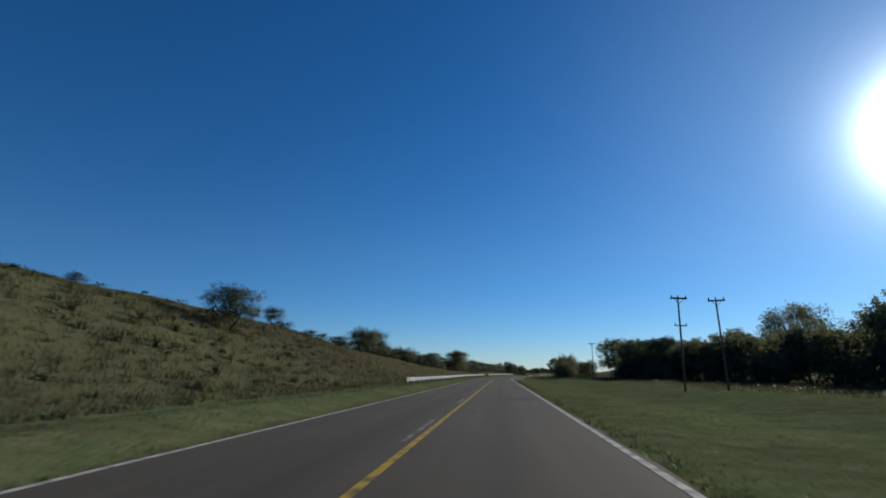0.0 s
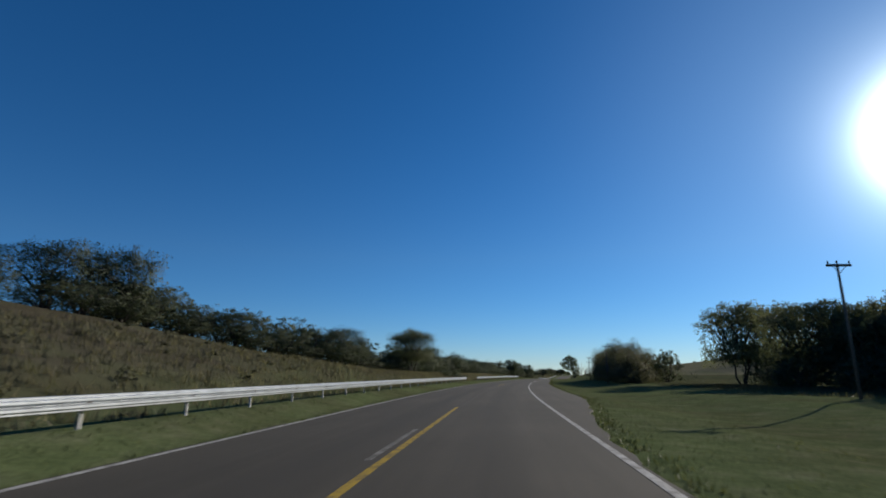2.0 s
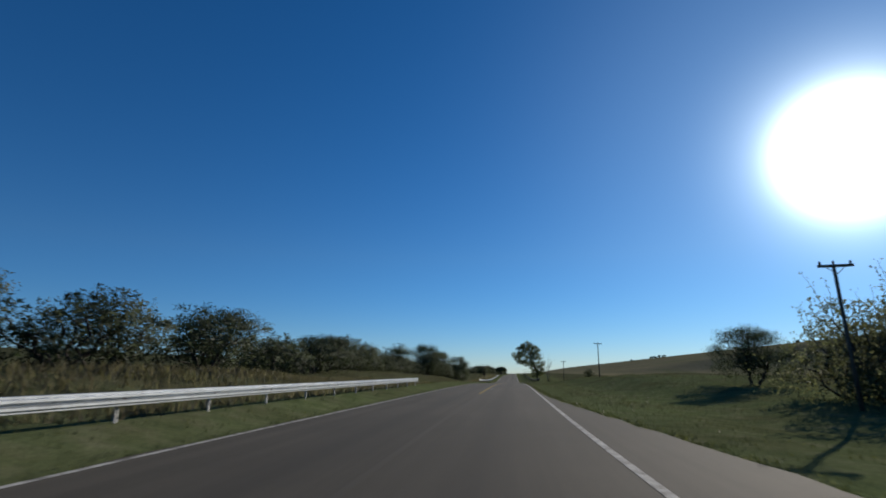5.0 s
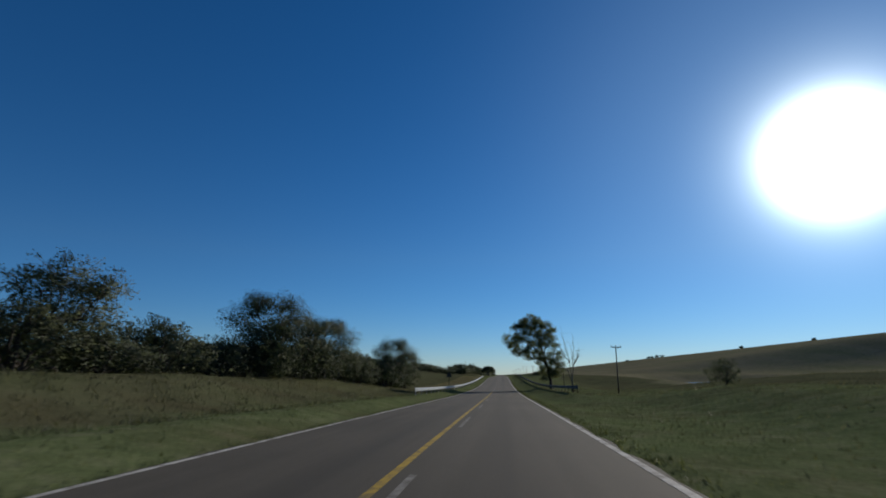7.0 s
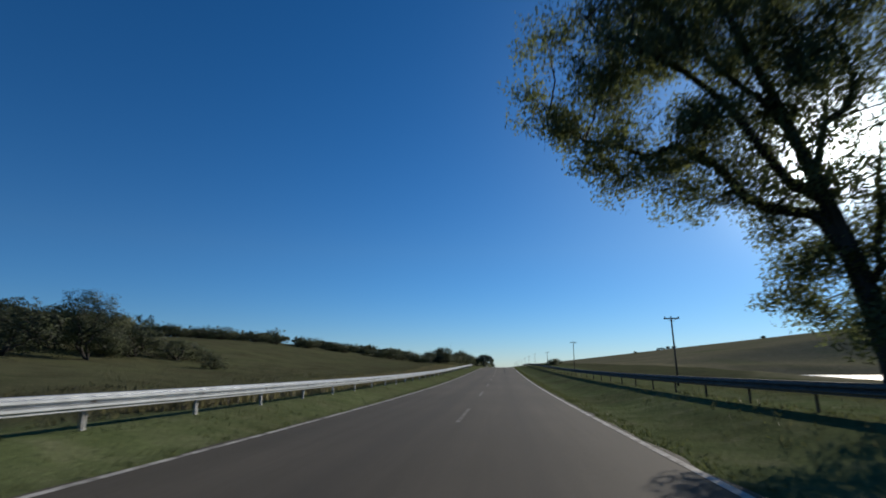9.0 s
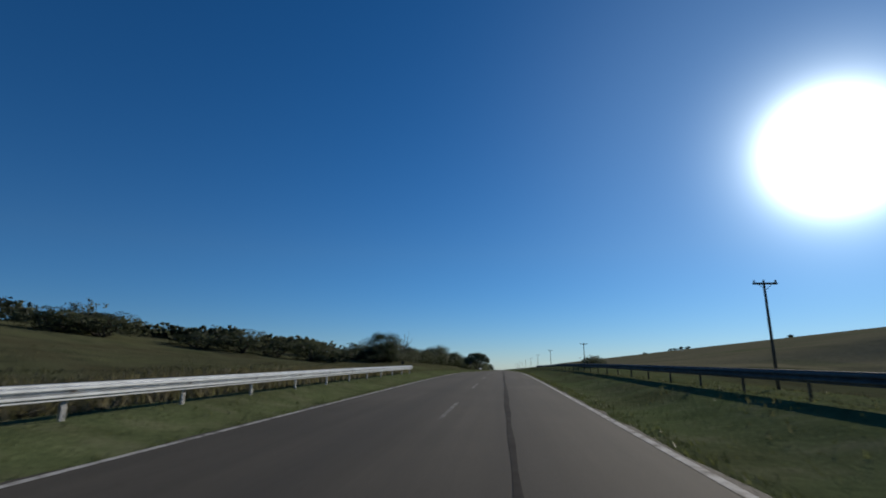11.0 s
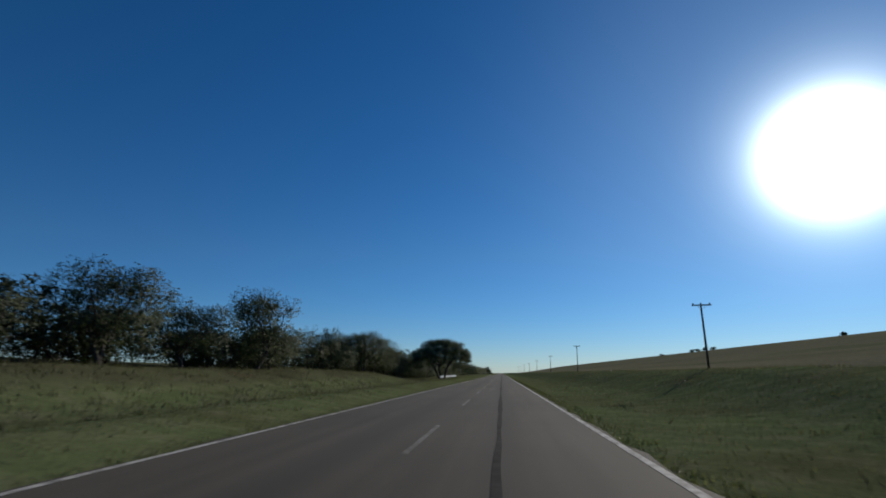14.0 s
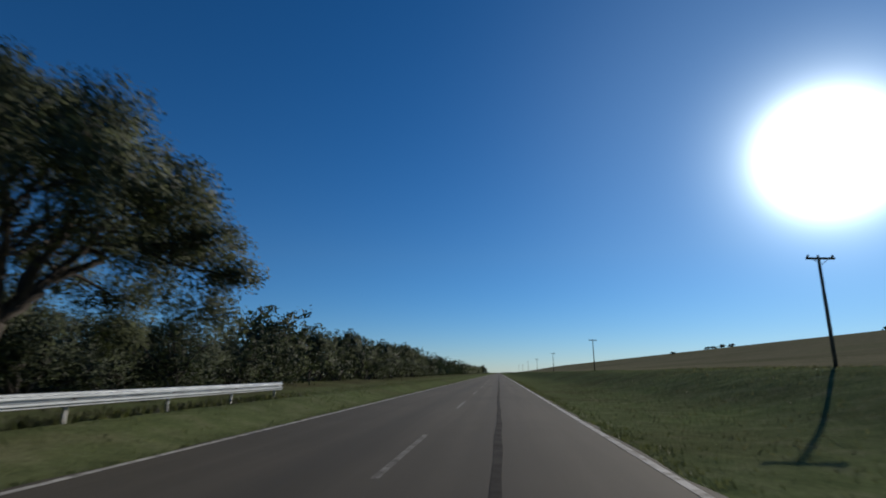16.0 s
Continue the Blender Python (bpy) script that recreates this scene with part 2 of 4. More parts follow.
LEAF_OLIVE = foliage("olive_foliage", (0.066, 0.082, 0.05), (0.1, 0.122, 0.074), 0.22)
LEAF_DARK = foliage("dark_foliage", (0.054, 0.07, 0.045), (0.084, 0.106, 0.066), 0.22)
# Grey-green leaves, paled to put the sunward haze into their colour.
LEAF_GREY = foliage("grey_green_foliage", (0.115, 0.125, 0.088), (0.185, 0.195, 0.14), 0.5)
LEAF_BRUSH = foliage("dry_brush_foliage", (0.10, 0.10, 0.076), (0.165, 0.162, 0.124), 0.38)
LEAF_FRESH = foliage("fresh_foliage", (0.11, 0.13, 0.078), (0.19, 0.212, 0.13), 0.55)
BLADE_GREEN = foliage("green_grass_blades", (0.076, 0.094, 0.042), (0.126, 0.144, 0.07), 0.4)
BLADE_DRY = foliage("dry_grass_blades", (0.066, 0.072, 0.04), (0.122, 0.126, 0.076), 0.3)
BLADE_HILL = foliage("brown_hill_grass", (0.080, 0.080, 0.044), (0.136, 0.132, 0.076), 0.35)
BLADE_STRAW = foliage("pale_straw_blades", (0.125, 0.118, 0.078), (0.225, 0.21, 0.145), 0.4)
# Sign backs face away from the sun; their shade is put into this colour.
SIGN_BACK = plain("shaded_sign_metal", (0.055, 0.055, 0.052), 0.85, 0.0, 4, 0.25)
SIGN_POST = plain("dark_sign_post", (0.05, 0.045, 0.04), 0.85, 0.0, 5, 0.3)
SIGN_YELLOW = plain("sign_yellow", (0.62, 0.42, 0.04), 0.5, 0.0, 4, 0.08)
WATER = water_material()
TAR = plain("old_tar", (0.038, 0.035, 0.030), 0.9, 0.0, 2.0, 0.4)
TAR.node_tree.nodes["Principled BSDF"].inputs["Specular IOR Level"].default_value = 0.03

# ---- ground ----


def land(s, u):
    """Height of the ground at s along the road and u to its right."""
    s, u = np.asarray(s, float), np.asarray(u, float)
    a = np.abs(u)
    z = road_z(s) * (1 - step01((a - 40) / 120))
    # shoulder falls away into a shallow swale
    z = z - 0.05 - np.where(u < 0, -0.36, 0.05) * step01((a - 4.2) / 2.0) - 0.22 * step01((a - 6.5) / 3) + 0.30 * step01((a - 10) / 6)
    # hill cut by the road on the left
    z = z + 7.4 * (1 - step01((s - 42) / 140)) * step01((-u - 8) / 22)
    # bank below the hedges
    z = z + 1.15 * step01((s - 70) / 50) * (1 - step01((s - 215) / 30)) * step01((-u - 7.2) / 5.5)
    z = z + 0.4 * step01((s - 425) / 25) * (1 - step01((s - 490) / 30)) * step01((-u - 7.2) / 6)
    z = z + 1.3 * step01((s - 225) / 30) * (1 - step01((s - 320) / 40)) * step01((-u - 9) / 9)
    z = z + 1.1 * step01((s - 485) / 25) * (1 - step01((s - 596) / 30)) * step01((-u - 8) / 8)
    # verge that climbs to the fields on the right
    z = z + (1.5 * step01((s - 500) / 40) + 1.1 * step01((s - 222) / 25) * (1 - step01((s - 300) / 40))) * step01((u - 6) / 9)
    z = z - 2.4 * step01((s - 345) / 45) * (1 - step01((s - 452) / 50)) * step01((u - 11) / 22)
    z = z + 2.6 * np.exp(-((s - 335) / 27) ** 2 - ((u - 42) / 16) ** 2) + 3.6 * np.exp(-((s - 390) / 26) ** 2 - ((u - 54) / 22) ** 2)
    # pasture that climbs to the left beyond the dip
    z = z + 5.6 * step01((s - 320) / 60) * (1 - step01((s - 520) / 90)) * step01((-u - 12) / 50)
    z = z + 10 * step01((-u - 70) / 260)
    z = z + 0.55 * step01((s - 300) / 15) * (1 - step01((s - 524) / 20)) * step01((u - 4.6) / 2.8) * (1 - step01((u - 8.6) / 3.5))
    # long rise of fields to the right
    back = 45 + 130 * step01((s - 330) / 90) * (1 - step01((s - 600) / 140))
    z = z + 38 * step01((u - back) / 390) * step01((s - 40) / 250) + 4 * step01((u - back) / 300)
    # hollow of the lagoon
    d = np.hypot((s - 522) / 74, (u - 121) / 54)
    z = z - (z + 4.0) * (1 - step01((d - 0.75) / 0.5))
    wave = np.sin(s * 0.21 + 1.3) * np.sin(u * 0.33 + s * 0.05) + 0.6 * np.sin(s * 0.53 + u * 0.7)
    z = z + wave * 0.10 * step01((a - 8) / 8)
    return z


def place(s, u, up=0.0):
    x, y = plan(s, u)
    return Vector((float(x), float(y), float(land(s, u)) + up))


def on_road(s, u, up=0.0):
    x, y = plan(s, u)
    return Vector((float(x), float(y), float(road_z(s)) + up))


def sheet(name, verts, faces, material, smooth=True):
    me = bpy.data.meshes.new(name)
    me.from_pydata([tuple(v) for v in verts], [], faces)
    me.materials.append(material)
    if smooth:
        me.polygons.foreach_set("use_smooth", [True] * len(me.polygons))
    me.update()
    return me


def grid_faces(rows, cols):
    return [(i * cols + j, i * cols + j + 1, (i + 1) * cols + j + 1, (i + 1) * cols + j) for i in range(rows - 1) for j in range(cols - 1)]


def make_ground():
    ss = np.concatenate([np.arange(-600, -60, 30), np.arange(-60, 720, 2.5), np.arange(720, 1000, 14), np.arange(1000, 3400, 80)])
    half = np.array([0, 2, 3.5, 3.8, 4.3, 5, 6, 7, 8.2, 9.5, 11, 13, 15, 17.5, 20, 23, 26, 30, 35, 41, 48, 56, 65, 75, 87, 100, 115, 132, 152, 175, 202, 235, 275, 320, 370, 430, 500, 590, 700, 900])
    uu = np.concatenate([-half[:0:-1], half])
    S, U = np.meshgrid(ss, uu, indexing="ij")
    X, Y = plan(S, U)
    Z = land(S, U)
    me = sheet("ground", np.stack([X, Y, Z], -1).reshape(-1, 3).tolist(), grid_faces(len(ss), len(uu)), GROUND)
    dry = np.where(U < 0, step01((-U - 6.8 - 2.5 * step01((S - 440) / 40)) / 6), step01((U - 17 + 4 * step01((S - 500) / 40)) / 12))
    att = me.attributes.new("dry", "FLOAT", "POINT")
    att.data.foreach_set("value", dry.reshape(-1).astype(np.float32))
    scrub = step01((-U - 9) / 6) * (1 - step01((S - 95) / 45)) * step01((S - 22) / 32)
    att = me.attributes.new("scrub", "FLOAT", "POINT")
    att.data.foreach_set("value", scrub.reshape(-1).astype(np.float32))
    att = me.attributes.new("field", "FLOAT", "POINT")
    att.data.foreach_set("value", step01((U - 45 + 27 * step01((S - 500) / 40)) / (30 - 12 * step01((S - 500) / 40))).reshape(-1).astype(np.float32))
    tagged(new("ground", me), "grassy verges and dry pasture rising to low hills", "ground", kind="structure")


make_ground()


def ribbon(name, s0, s1, left, right, up, material, step=2.5, thick=0.0, uv=False):
    """A strip along the road; left and right are widths, or functions of s."""
    n = max(2, int((s1 - s0) / step) + 1)
    ss = np.linspace(s0, s1, n)
    L = np.array([left(s) if callable(left) else left for s in ss])
    R = np.array([right(s) if callable(right) else right for s in ss])
    verts, flat = [], []
    cols = [(L, up), (R, up)] if not thick else [(L - 0.04, up - thick), (L, up), (R, up), (R + 0.04, up - thick)]
    for i, s in enumerate(ss):
        for edge, z in cols:
            p = on_road(s, edge[i], z)
            verts.append(p)
            flat.append((edge[i], s))
    me = sheet(name, verts, grid_faces(n, len(cols)), material, False)
    if uv:
        layer = me.uv_layers.new(name="road")
        for loop in me.loops:
            layer.data[loop.index].uv = flat[loop.vertex_index]
    return new(name, me)


def right_edge(s):
    """The paving widens on the right along the bend."""
    wide = float(step01((s - 84) / 26) * (1 - step01((s - 185) / 45)))
    return 3.50 + 2.4 * wide + 0.05 * math.sin(s * 1.7) + 0.04 * math.sin(s * 3.9)


def left_edge(s):
    return -4.14 + 0.05 * math.sin(s * 1.3 + 1) + 0.04 * math.sin(s * 4.3)


road = tagged(ribbon("road", -200, 1900, left_edge, right_edge, 0.0, ASPHALT, 1.0, 0.14, True), "worn grey-brown two-lane asphalt road", "road", kind="structure")


def marking(name, s0, s1, u, width, material, label):
    me = ribbon(name, s0, s1, u - width / 2, u + width / 2, 0.005, material)
    tagged(me, label, "road marking", kind="structure")


marking("edge_line", -60, 900, 3.35, 0.13, WHITE_PAINT, "worn white edge line on the asphalt")
marking("edge_line", -60, 900, -4.0, 0.13, WHITE_PAINT, "worn white edge line on the asphalt")
marking("centre_line", -60, 98, -0.28, 0.13, YELLOW_PAINT, "worn yellow no-passing line on the asphalt")
marking("centre_line", 98, 138, -0.12, 0.12, FAINT_YELLOW, "almost worn-off yellow line on the asphalt")
marking("centre_line", 138, 148, -0.06, 0.13, YELLOW_PAINT, "short stretch of worn yellow line on the asphalt")
marking("centre_line", 148, 226, -0.12, 0.12, FAINT_YELLOW, "almost worn-off yellow line on the asphalt")
marking("centre_line", 226, 348, -0.34, 0.13, YELLOW_PAINT, "worn yellow no-passing line on the asphalt")
for i in range(60):
    s0 = -40 + 12.5 * i
    if not 90 < s0 < 226:
        marking("centre_dash", s0, s0 + 4.5, -0.52 if s0 < 90 else -0.04 if s0 < 340 else -0.28, 0.11, FAINT_PAINT, "faded white centre dash on the asphalt")

lake = bpy.data.meshes.new("water")
ring = [plan(522 + 89 * math.cos(a * math.pi / 24), 121 + 64 * math.sin(a * math.pi / 24)) for a in range(48)]
lake.from_pydata([(float(x), float(y), -3.0) for x, y in ring], [], [tuple(range(47, -1, -1))])
lake.materials.append(WATER)
tagged(new("water", lake), "still lagoon glinting in low sun beyond the pasture", "water", kind="structure")

# ---- things ----


def part(name, mesh, parent, label=""):
    ob = new(name, mesh)
    ob.parent = parent
    if label:
        ob["label"] = label
    return ob


def thing(name, label, category, group=""):
    return tagged(new(name), label, category, group)


def mesh_of(bm, name, material, smooth=False):
    me = bpy.data.meshes.new(name)
    bm.normal_update()
    bm.to_mesh(me)
    bm.free()
    me.materials.append(material)
    if smooth:
        me.polygons.foreach_set("use_smooth", [True] * len(me.polygons))
    return me


def box(bm, size, at=(0, 0, 0), turn=None, bevel=0.0):
    made = bmesh.ops.create_cube(bm, size=1.0)["verts"]
    m = Matrix.Translation(at) @ (turn or Matrix()) @ Matrix.Diagonal((*size, 1))
    bmesh.ops.transform(bm, matrix=m, verts=made)
    if bevel:
        edges = {e for v in made for e in v.link_edges}
        bmesh.ops.bevel(bm, geom=list(edges), offset=bevel, segments=1, affect="EDGES")


class Wood:
    """Tapered tubes and leaves gathered as plain arrays."""

    def __init__(self, seed):
        self.v, self.f, self.n = [], [], 0
        self.lv, self.lc = [], []
        self.rng = np.random.default_rng(seed)

    def tube(self, points, r0, r1, sides=7):
        points = [np.asarray(p, float) for p in points]
        k = len(points)
        for i, p in enumerate(points):
            d = points[min(i + 1, k - 1)] - points[max(i - 1, 0)]
            d = d / (np.linalg.norm(d) + 1e-9)
            a = np.cross(d, (0.31, 0.92, 0.2))
            a /= np.linalg.norm(a) + 1e-9
            b = np.cross(d, a)
            r = r0 + (r1 - r0) * i / (k - 1)
            for j in range(sides):
                w = 2 * math.pi * j / sides
                self.v.append(tuple(p + r * (a * math.cos(w) + b * math.sin(w))))
        for i in range(k - 1):
            for j in range(sides):
                o, q = self.n + i * sides, (j + 1) % sides
                self.f.append((o + j, o + q, o + sides + q, o + sides + j))
        self.n += k * sides

    def limb(self, a, b, r0, r1, wobble=0.12, steps=5, sag=0.0):
        a, b = np.asarray(a, float), np.asarray(b, float)
        size = np.linalg.norm(b - a)
        pts = []
        for i in range(steps + 1):
            t = i / steps
            p = a + (b - a) * t
            if 0 < i < steps:
                p = p + self.rng.normal(0, wobble * size / steps, 3)
            p[2] += sag * math.sin(t * math.pi) * size
            pts.append(p)
        self.tube(pts, r0, r1, 6 if r0 > 0.04 else 3)
        return pts

    def leaves(self, centres, spread, size, each, droop=0.0, about=None, slim=0.30):
        """Loose leaves round each centre; those of a clump spread outwards from its middle."""
        c = np.repeat(np.asarray(centres, float), each, axis=0)
        k = len(c)
        p = c + np.clip(self.rng.normal(0, 1, (k, 3)), -1.25, 1.25) * np.array([spread, spread, spread * 0.8])
        if droop:
            p[:, 2] -= self.rng.random(k) ** 1.5 * droop
        mid = c if about is None else np.broadcast_to(np.asarray(about, float), (k, 3))
        out = p - mid
        out = out / (np.linalg.norm(out, axis=1, keepdims=True) + 1e-6)
        a = self.rng.normal(0, 1, (k, 3)) + out * 0.9
        if droop:
            a[:, 2] -= 2.0
        a /= np.linalg.norm(a, axis=1, keepdims=True)
        b = np.cross(a, self.rng.normal(0, 1, (k, 3)))
        b /= np.linalg.norm(b, axis=1, keepdims=True) + 1e-9
        s = (size * self.rng.uniform(0.6, 1.35, k))[:, None]
        self.lv.append(np.stack([p - a * s * 0.5 - b * s * slim, p - a * s * 0.4 + b * s * slim, p + a * s * 0.7], 1).reshape(-1, 3))
        self.lc.append(np.array(mid))

    def lobe(self, centre, radii, clumps, each, size, spread=0.22, droop=0.0, floor=-0.75, hollow=0.55, core=True):
        centre, radii = np.asarray(centre, float), np.asarray(radii, float)
        d = self.rng.normal(0, 1, (clumps * 2, 3))
        d /= np.linalg.norm(d, axis=1, keepdims=True)
        d = d[d[:, 2] > floor][:clumps]
        r = hollow + (1 - hollow) * self.rng.random((len(d), 1)) ** 0.7
        r *= self.rng.uniform(0.88, 1.08, (len(d), 1))
        if core:
            inner = centre + np.clip(self.rng.normal(0, 0.30, (clumps * 2 // 3, 3)), -0.55, 0.55) * radii
            self.leaves(inner, 0.12 * float(np.mean(radii)), max(size, 0.13 * float(np.mean(radii))), 3, about=centre, slim=0.36)
        c = centre + d * r * radii
        self.leaves(c, spread, size, each, droop, centre)
        return c

    def wood_mesh(self, name, material):
        me = bpy.data.meshes.new(name)
        me.from_pydata(self.v, [], self.f)
        me.materials.append(material)
        me.polygons.foreach_set("use_smooth", [True] * len(me.polygons))
        return me

    def leaf_mesh(self, name, material):
        v, mid = np.concatenate(self.lv), np.concatenate(self.lc)
        p = v.reshape(-1, 3, 3).mean(1)
        whole = p - (p.mean(0) - (0, 0, 0.25 * np.ptp(p[:, 2])))
        out = p - mid
        facing = out / (np.linalg.norm(out, axis=1, keepdims=True) + 1e-6) + 0.7 * whole / (np.linalg.norm(whole, axis=1, keepdims=True) + 1e-6)
        return loose_faces(name, v, material, facing + self.rng.normal(0, 0.22, p.shape))


def loose_faces(name, v, material, facing):
    """A mesh of loose triangles, from an array of their corners and of the way that each one faces."""
    me = bpy.data.meshes.new(name)
    k = len(v) // 3
    me.vertices.add(len(v))
    me.vertices.foreach_set("co", np.ascontiguousarray(v, np.float32).ravel())
    me.loops.add(len(v))
    me.loops.foreach_set("vertex_index", np.arange(len(v), dtype=np.int32))
    me.polygons.add(k)
    me.polygons.foreach_set("loop_start", np.arange(0, len(v), 3, dtype=np.int32))
    me.materials.append(material)
    facing = facing / (np.linalg.norm(facing, axis=1, keepdims=True) + 1e-6)
    me.attributes.new("facing", "FLOAT_VECTOR", "FACE").data.foreach_set("vector", np.ascontiguousarray(facing, np.float32).ravel())
    me.update(calc_edges=True)
    return me


def spreading(seed, height, width, leaf, density=1.0, stems=1, low=0.24, open_crown=0.0):
    """Thorn tree with a broad uneven crown on forked limbs."""
    w = Wood(seed)
    rng = w.rng
    fork = height * low
    tops = []
    for k in range(stems):
        base = np.array([rng.normal(0, 0.12 * (stems - 1)), rng.normal(0, 0.12 * (stems - 1)), -0.3])
        top = np.array([rng.normal(0, 0.12) * width, rng.normal(0, 0.12) * width, fork])
        w.limb(base, top, 0.035 * height / math.sqrt(stems), 0.024 * height / math.sqrt(stems))
        tops.append(top)
    lobes = max(6, int(8 * width / height))
    for k in range(lobes):
        a = 2.4 * k + rng.uniform(-0.4, 0.4)
        r = width * 0.5 * math.sqrt((k + 0.4) / lobes) * 0.78
        z = height * (0.82 - 0.42 * (r / (width * 0.5)) ** 2) + rng.normal(0, 0.05) * height
        c = np.array([math.cos(a) * r, math.sin(a) * r, z])
        size = np.array([width * 0.20, width * 0.20, height * 0.17]) * rng.uniform(0.75, 1.25)
        w.limb(tops[k % stems], c - (0, 0, size[2] * 0.4), 0.015 * height, 0.005 * height, 0.25)
        pts = w.lobe(c, size, int(38 * density), 24, leaf, 0.034 * height + 0.02, hollow=0.35 + open_crown)
        for q in pts[:5]:
            w.limb(c - (0, 0, size[2] * 0.4), q, 0.005 * height, 0.0016 * height, 0.3, 3)
        low_c = c * np.array([0.95, 0.95, 0.58])
        w.lobe(low_c, size * (1.1, 1.1, 1.45), int(26 * density), 22, leaf * 1.2, 0.05 * height, hollow=0.2)
        if k % 2:
            w.lobe(c * np.array([0.9, 0.9, 0.30]), size * (1.0, 1.0, 1.1), int(14 * density), 18, leaf * 1.3, 0.06 * height, hollow=0.2)
    return w


def bushy(seed, height, width, leaf, density=1.0, shoots=3):
    """Shrub with leaves down to the ground."""
    w = Wood(seed)
    rng = w.rng
    ends = []
    for k in range(9):
        a, r = 2.4 * k + rng.uniform(-0.4, 0.4), width * 0.34 * math.sqrt(rng.uniform(0.25, 1.0) if k < 4 else rng.random())
        z = height * (0.20 + 0.06 * k if k < 4 else rng.uniform(0.45, 0.74))
        c = np.array([math.cos(a) * r, math.sin(a) * r, z])
        w.limb((c[0] * 0.03, c[1] * 0.03, -0.2), c, 0.02 * height, 0.006 * height, 0.2)
        ends.append(c)
        w.lobe(c, (width * 0.24, width * 0.24, height * 0.27), int(36 * density), 22, leaf, 0.036 * height, floor=-1, hollow=0.4)
    skirt = np.stack([rng.normal(0, width * 0.27, 90), rng.normal(0, width * 0.27, 90), rng.uniform(0.05, 0.35, 90) * height], 1)
    w.leaves(skirt, 0.08 * height, leaf, max(4, int(16 * density)))
    for k in range(shoots):
        p = ends[k % 9]
        q = p + (rng.normal(0, 0.4), rng.normal(0, 0.4), height * rng.uniform(0.28, 0.46))
        w.limb(p, q, 0.012, 0.005, 0.1, 3)
        w.leaves(np.linspace(p, q, 6), 0.10, leaf * 0.8, 4)
    return w


def drooping(seed, height, width, leaf, density=1.0):
    """Tall tree with hanging outer twigs and gaps between the limbs."""
    w = Wood(seed)
    rng = w.rng
    for k in range(3):
        w.limb((0.2 * k - 0.2, 0.1 * k, -0.3), (rng.normal(0, 0.5) + (k - 1) * 0.9, rng.normal(0, 0.6), height * 0.55), 0.012 * height, 0.007 * height)
    for k in range(12):
        a = 2.4 * k + rng.uniform(-0.3, 0.3)
        r = width * 0.5 * math.sqrt((k + 0.3) / 12) * 0.8
        z = height * (0.86 - 0.28 * (r / (width * 0.5)) ** 1.6) + rng.normal(0, 0.03) * height
        c = np.array([math.cos(a) * r, math.sin(a) * r, z])
        w.limb((c[0] * 0.25, c[1] * 0.25, height * 0.42), c, 0.014 * height, 0.004 * height, 0.2)
        w.lobe(c, (width * 0.19, width * 0.19, height * 0.13), int(28 * density), 23, leaf, 0.21, hollow=0.3)
        w.lobe(c - (0, 0, height * 0.12), (width * 0.2, width * 0.2, height * 0.06), int(14 * density), 26, leaf * 1.1, 0.14, droop=height * 0.36, hollow=0.5)
        w.lobe((c[0] * 0.8, c[1] * 0.8, height * 0.34), (width * 0.2, width * 0.2, height * 0.16), int(13 * density), 22, leaf * 1.2, 0.3, hollow=0.2)
    return w


def tree_thing(name, w, leaf_material, label, category="tree", group=""):
    t = thing(name, label, category, group)
    part("trunk", w.wood_mesh("trunk", BARK), t)
    part("crown", w.leaf_mesh("crown", leaf_material), t)
    return t


def stand(t, s, u, turn=0.0, grow=(1, 1, 1), label="", sink=0.0):
    """Put a tree on the ground."""
    p = place(s, u, -sink)
    m = Matrix.Translation(p) @ pose(0, 0, 0, 0, 0, turn) @ Matrix.Diagonal((*grow, 1))
    t.matrix_basis = m
    if label:
        t["label"] = label
    return t


KINDS = {}


def plant(kind, s, u, height, width, turn=None, label=""):
    """A tree of a kind, scaled to height and width; the first of a kind is the pattern of the rest."""
    make, name, material, words, h, wd = PATTERNS[kind]
    turn = (s * 47.3 + u * 31.7) % 360 if turn is None else turn
    grow = (width / wd, width / wd, height / h)
    if kind not in KINDS:
        KINDS[kind] = tree_thing(name, make(), material, words, "shrub" if "shrub" in name else "tree", name.replace("_", " ") + "s along the road")
        t = KINDS[kind]
    else:
        t = copy_thing(KINDS[kind], Matrix())
    return stand(t, s, u, turn, grow, label, 0.05)


